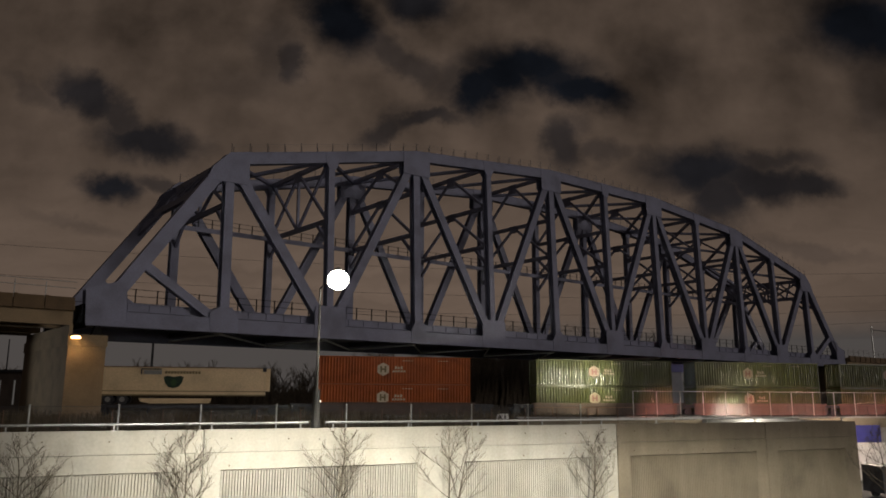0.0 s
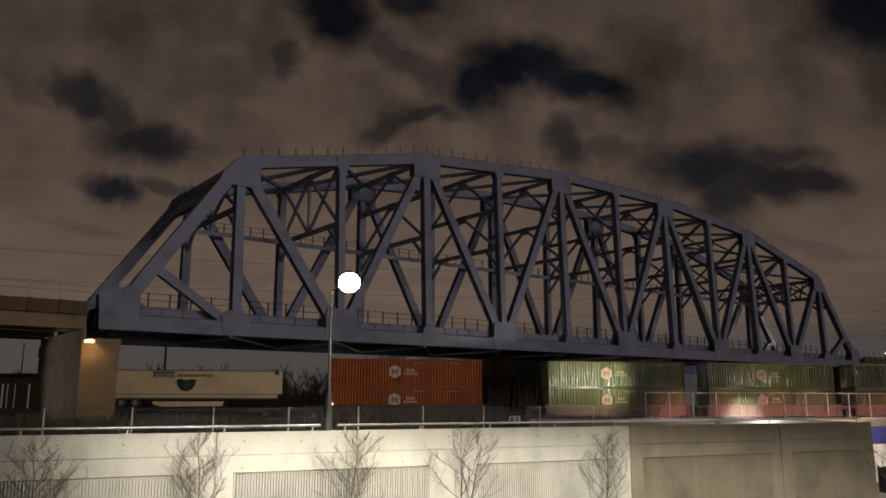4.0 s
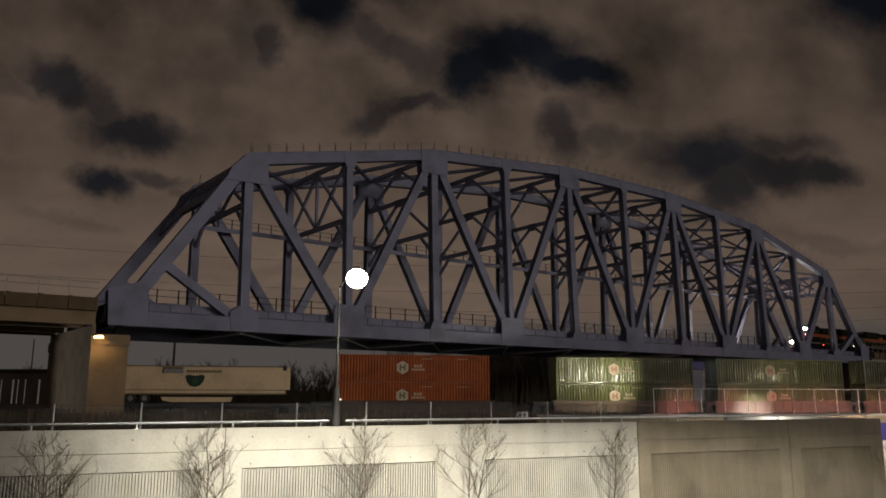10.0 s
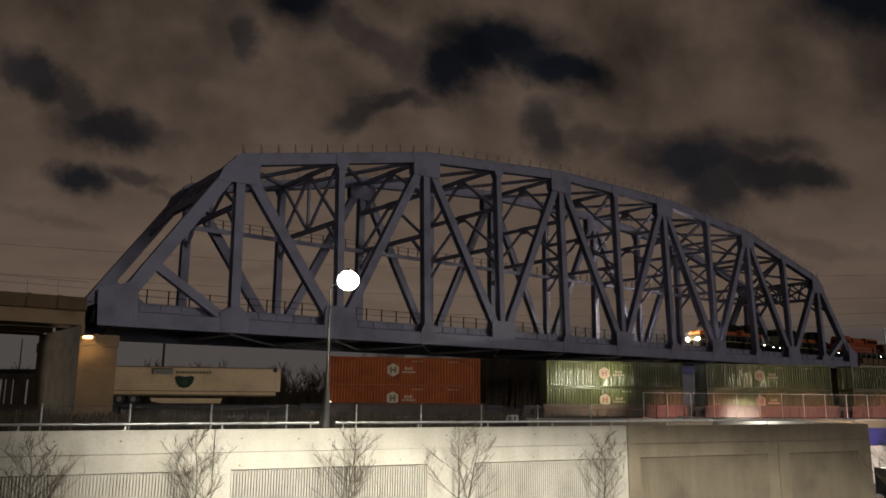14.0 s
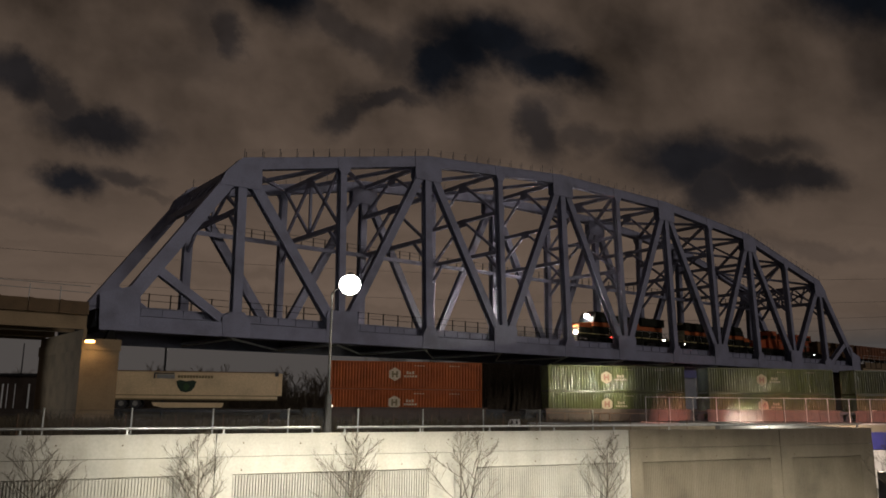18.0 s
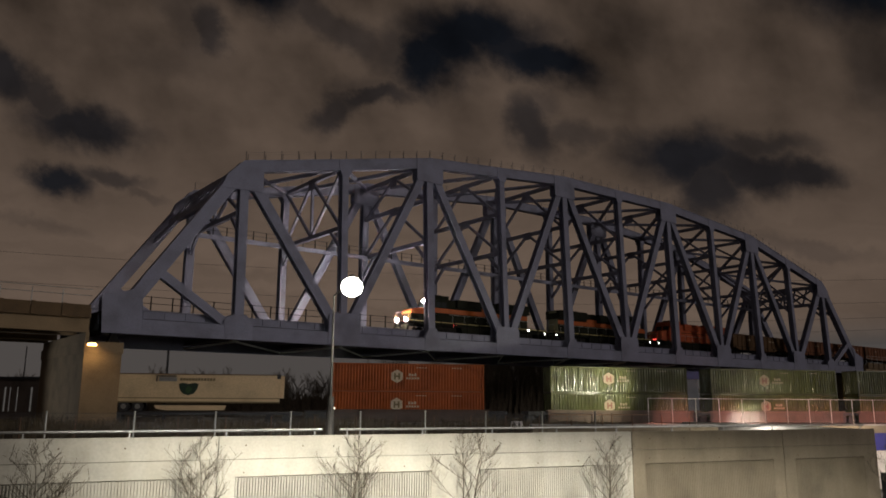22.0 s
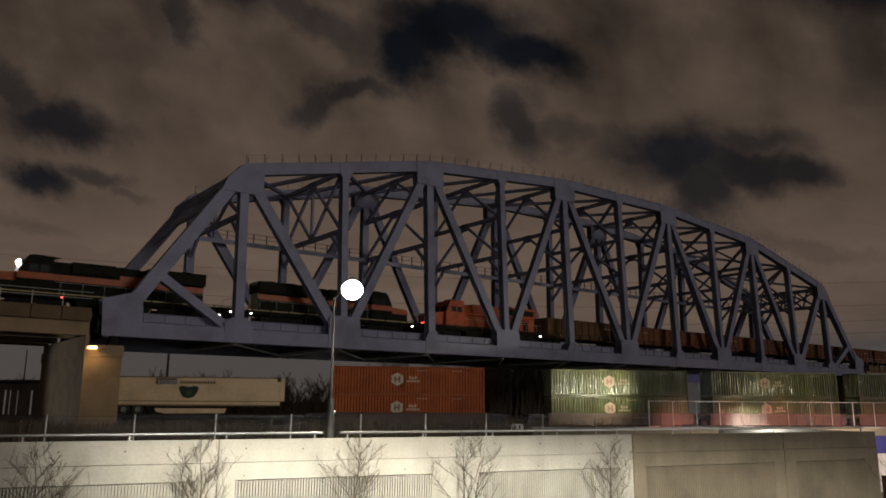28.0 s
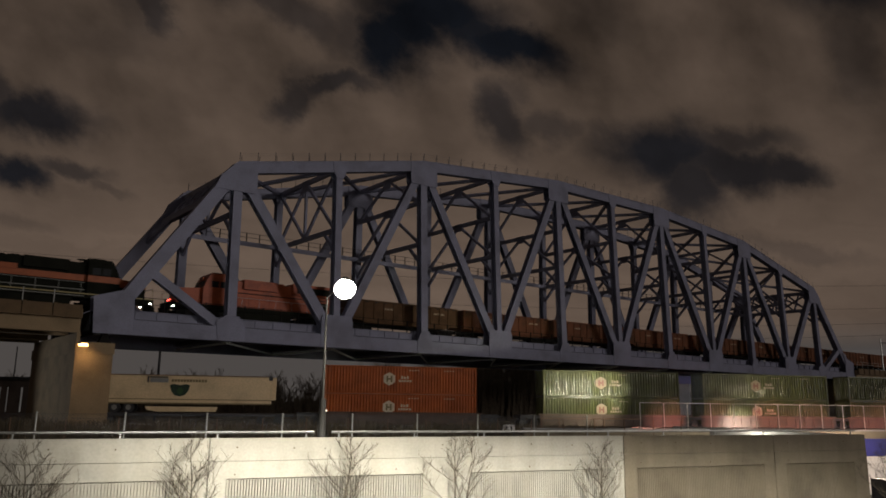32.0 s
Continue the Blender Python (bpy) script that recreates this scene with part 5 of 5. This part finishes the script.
# ---- wood behind the tracks ----
def far_wood():
    rnd = random.Random(11)
    g = Geo()
    for i in range(430):
        x = rnd.uniform(-150, 58) if i < 170 else rnd.uniform(4, 40) if i < 350 else rnd.uniform(-52, -14)
        y = 150 + rnd.uniform(-12, 14) + 0.2 * x
        tall = rnd.uniform(3.5, 7.0) if -52 < x < -14 else rnd.uniform(7, 14)
        if x < -48:
            tall = rnd.uniform(3.5, 7)
        p = Vector((x, y, YARD - 0.05))

        def twig(p, way, length, r, level):
            q = p + way * length
            g.tube(p, q, r, r * 0.4, n=3, caps=False)
            if level == 3:
                return
            for j in range((7, 5, 4)[level]):
                a = rnd.uniform(0, 2 * math.pi)
                w = (way + Vector((math.cos(a), math.sin(a), 0.25)) * 0.7).normalized()
                twig(p.lerp(q, 0.35 + 0.65 * rnd.random()), w, length * rnd.uniform(0.35, 0.55), r * 0.5, level + 1)

        twig(p, Vector((rnd.gauss(0, 0.06), rnd.gauss(0, 0.06), 1)).normalized(), tall * 0.8, 0.16, 0)
    for i in range(9000):
        x = rnd.uniform(-160, 64)
        y = 138 + rnd.uniform(-3, 3) + 0.2 * x
        h = rnd.uniform(1.6, 4.4) * (2.0 if 5 < x < 40 else 1.0)
        w = rnd.uniform(0.1, 0.4)
        g.add([(x - w, y, YARD - 0.05), (x + w, y, YARD - 0.05), (x + rnd.gauss(0, 0.5), y + rnd.gauss(0, 0.5), YARD + h)], [(0, 1, 2)])
    solid("far_wood", g, dark_bark, "dark leafless wood and scrub behind the railway", "trees", kind="stuff")


far_wood()


# ---- road bridge edge with a tall fence, past the yard ----


def road_edge():
    r = thing("road_parapet", ROAD, "pale concrete road parapet beside the railway", "parapet", kind="structure")
    part("parapet", Geo().box(-19, 30, 0, 0.4, -2.55, -1.78), old_concrete, r)
    part("coping", Geo().box(-19.1, 30, -0.06, 0.46, -1.78, -1.66), grey_concrete, r)
    part("abutment", Geo().box(-1, 30, 0.06, 6, -6.79, -2.55), grey_concrete, r)
    f = thing("tall_fence", ROAD @ Matrix.Translation((0, 0.2, -1.66)), "tall pipe fence with pale posts on the road parapet", "fence")
    post = Geo().tube((0, 0, 0), (0, 0, 1.95), 0.027, n=8).mesh("post", fence_paint)
    x = -9.61
    while x < 30:
        part("post", post, None, f).location = (x, 0, 0)
        x += 2.01
    for z in (0.9, 1.93):
        part("rail", Geo().tube((-9.61, 0, z), (30, 0, z), 0.02 if z > 1 else 0.014, n=6), fence_paint if z > 1 else rust_paint, f)
    g = Geo()
    x = -9.0
    while x < 29.4:
        for k in (-1, 1):
            g.beam((x, 0, 0.05 if k > 0 else 1.9), (x + 0.9, 0, 1.9 if k > 0 else 0.05), 0.008, 0.008)
        x += 0.2
    tagged(part("wire_mesh", g, dark_metal, f), kind="stuff")
    # lower rail towards the brush
    f = thing("guard_rail", ROAD @ Matrix.Translation((0, 0.2, -1.9)), "low brown steel guard rail beside the track", "rail")
    post = Geo().box(-0.04, 0.04, -0.04, 0.04, -0.9, 0.95).mesh("post", rust_paint)
    for x in (-17.6, -16.2, -12.6):
        part("post", post, None, f).location = (x, 0, 0)
    part("rail", Geo().tube((-17.6, 0, 0.93), (-9.4, 0, 0.93), 0.035, n=6), rust_paint, f)
    b = thing("blue_sign", ROAD @ Matrix.Translation((7.0, -0.1, -3.7)), "blue and white sign panel on the road bridge", "sign")
    part("panel", Geo().box(-1.2, 5.4, -0.08, 0.0, 0, 1.35), blue_paint, b)
    part("strip", Geo().box(1.9, 2.2, -0.1, -0.08, 0.1, 1.25), white_paint, b)
    part("lower_wall", Geo().box(-1.6, 6, -0.06, 0.0, -3.0, -0.05), white_paint, b)


road_edge()

# parked van below the road bridge
van = thing("van", pose(30.0, 54.0, 0, 0, 0, 12), "dark parked van below the wall's end", "van")
part("body", Geo().plate([(0, 0.4), (4.8, 0.4), (4.8, 1.1), (4.1, 1.3), (3.4, 2.1), (0, 2.15)], -0.95, 0.95), dark_metal, van)
for x in (0.9, 3.9):
    for y in (-0.95, 0.75):
        part("wheel", Geo().tube((x, y, 0.34), (x, y + 0.2, 0.34), 0.34, n=16), dark_metal, van)
part("windscreen", Geo().beam((4.05, 0, 1.36), (3.48, 0, 2.02), 0.05, 1.6), window_dark, van)

# second thin fence inside the yard
yf = thing("yard_fence", WALL @ Matrix.Translation((0, 9.5, YARD - 0.02)), "thin grey wire fence standing in the brush", "fence")
post = Geo().tube((0, 0, 0), (0, 0, 2.0), 0.03, n=6).mesh("post", rust_paint)
for k in range(30):
    part("post", post, None, yf).location = (-48 + 2.45 * k, 0, 0)
for z in (1.0, 1.95):
    part("wire", Geo().tube((-48, 0, z), (-48 + 2.45 * 29, 0, z), 0.008, n=4), dark_metal, yf)

# small white barrier board in the yard
bb = thing("barrier_board", pose(5.35, 60.0, YARD, 0, 0, 12), "small white barrier board with dark marks", "board")
part("board", Geo().plate([(-0.5, 0.95), (0.5, 0.95), (0.42, 1.4), (-0.42, 1.4)], -0.03, 0.03), white_paint, bb)
for x in (-0.42, 0.38):
    part("leg", Geo().box(x - 0.04, x + 0.04, -0.03, 0.03, -0.02, 0.95), dark_metal, bb)
for x in (-0.2, 0.18):
    part("mark", Geo().box(x - 0.06, x + 0.06, -0.045, -0.03, 1.05, 1.3), dark_metal, bb)

# ---- poles, wires and far buildings ----
def steel_mast(place, h, arm):
    m = thing("signal_mast", place, "thin steel mast with a cross arm on the viaduct", "mast", "masts")
    part("mast", Geo().tube((0, 0, 0), (0, 0, h), 0.16, 0.12, n=8), galvanised, m)
    part("arm", Geo().beam((-0.3, 0, h - 0.8), (arm, 0, h - 0.7), 0.14, 0.14), dark_metal, m)
    part("brace", Geo().beam((0, 0, h - 1.7), (1.2, 0, h - 0.8), 0.08, 0.08), dark_metal, m)


steel_mast(BRIDGE @ Matrix.Translation((157.2, -0.35, 1.95)), 7.1, 9.0)
pl2 = thing("pole", pose(-40.3, 112, YARD), "bare dark pole behind the trailer", "pole")
part("shaft", Geo().tube((0, 0, 0), (0, 0, 13), 0.2, 0.16, n=8), dark_metal, pl2)
pl3 = thing("pole", pose(-60.9, 112, YARD), "thin dark pole behind the low shed", "pole")
part("shaft", Geo().tube((0, 0, 0), (0, 0, 10.2), 0.11, 0.08, n=8), dark_metal, pl3)
for k, (z0, z1) in enumerate(((EYE + 36, EYE + 33), (EYE + 30.5, EYE + 28.5), (EYE + 43, EYE + 40), (EYE + 26, EYE + 25))):
    g = Geo()
    a, c = Vector((-260, 140, z0)), Vector((175, 243, z1))
    g.cable([a.lerp(c, i / 24) - Vector((0, 0, 36 * (i / 24) * (1 - i / 24))) for i in range(25)], 0.036)
    solid("power_line", g, dark_metal, "thin power line high behind the bridge", "cable", "power lines")
pale_siding = mat("pale_blue_siding", (0.24, 0.25, 0.28), 0.7, 0, 0.15, 1, 9, 0.05)
fb = thing("building", pose(38.2, 128, YARD, 0, 0, 12), "plain blue-grey building behind the container train", "building")
part("wall", Geo().box(0, 3.2, 0, 8, 0, 6.6), pale_siding, fb)
part("roof", Geo().box(-0.3, 3.5, -0.3, 8.3, 6.6, 7.9), blue_paint, fb)
lb = thing("building", pose(-77, 108, YARD, 0, 0, -8), "low dark shed with pale upright strips", "building")
part("wall", Geo().box(0, 26, 0, 9, 0, 5.4), far_brick, lb)
part("roof", Geo().box(-0.4, 26.4, -0.4, 9.4, 5.4, 5.7), dark_metal, lb)
for x in (3.0, 9.5, 15.7, 17.4, 18.2, 19.3, 21.3):
    part("strip_window", Geo().box(x, x + (0.22 if x in (17.4, 21.3) else 0.09), -0.06, 0.0, 1.1, 4.3), cool_window, lb)


def motions():
    for ob, back, turn in TRAIN:
        walk(ob, [(t, BRIDGE @ pose(lead_at(t) + back, 4.26, 2.16, 0, 0, turn)) for t in range(0, 33, 2)])
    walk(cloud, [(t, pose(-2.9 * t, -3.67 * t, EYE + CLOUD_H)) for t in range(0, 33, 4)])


motions()
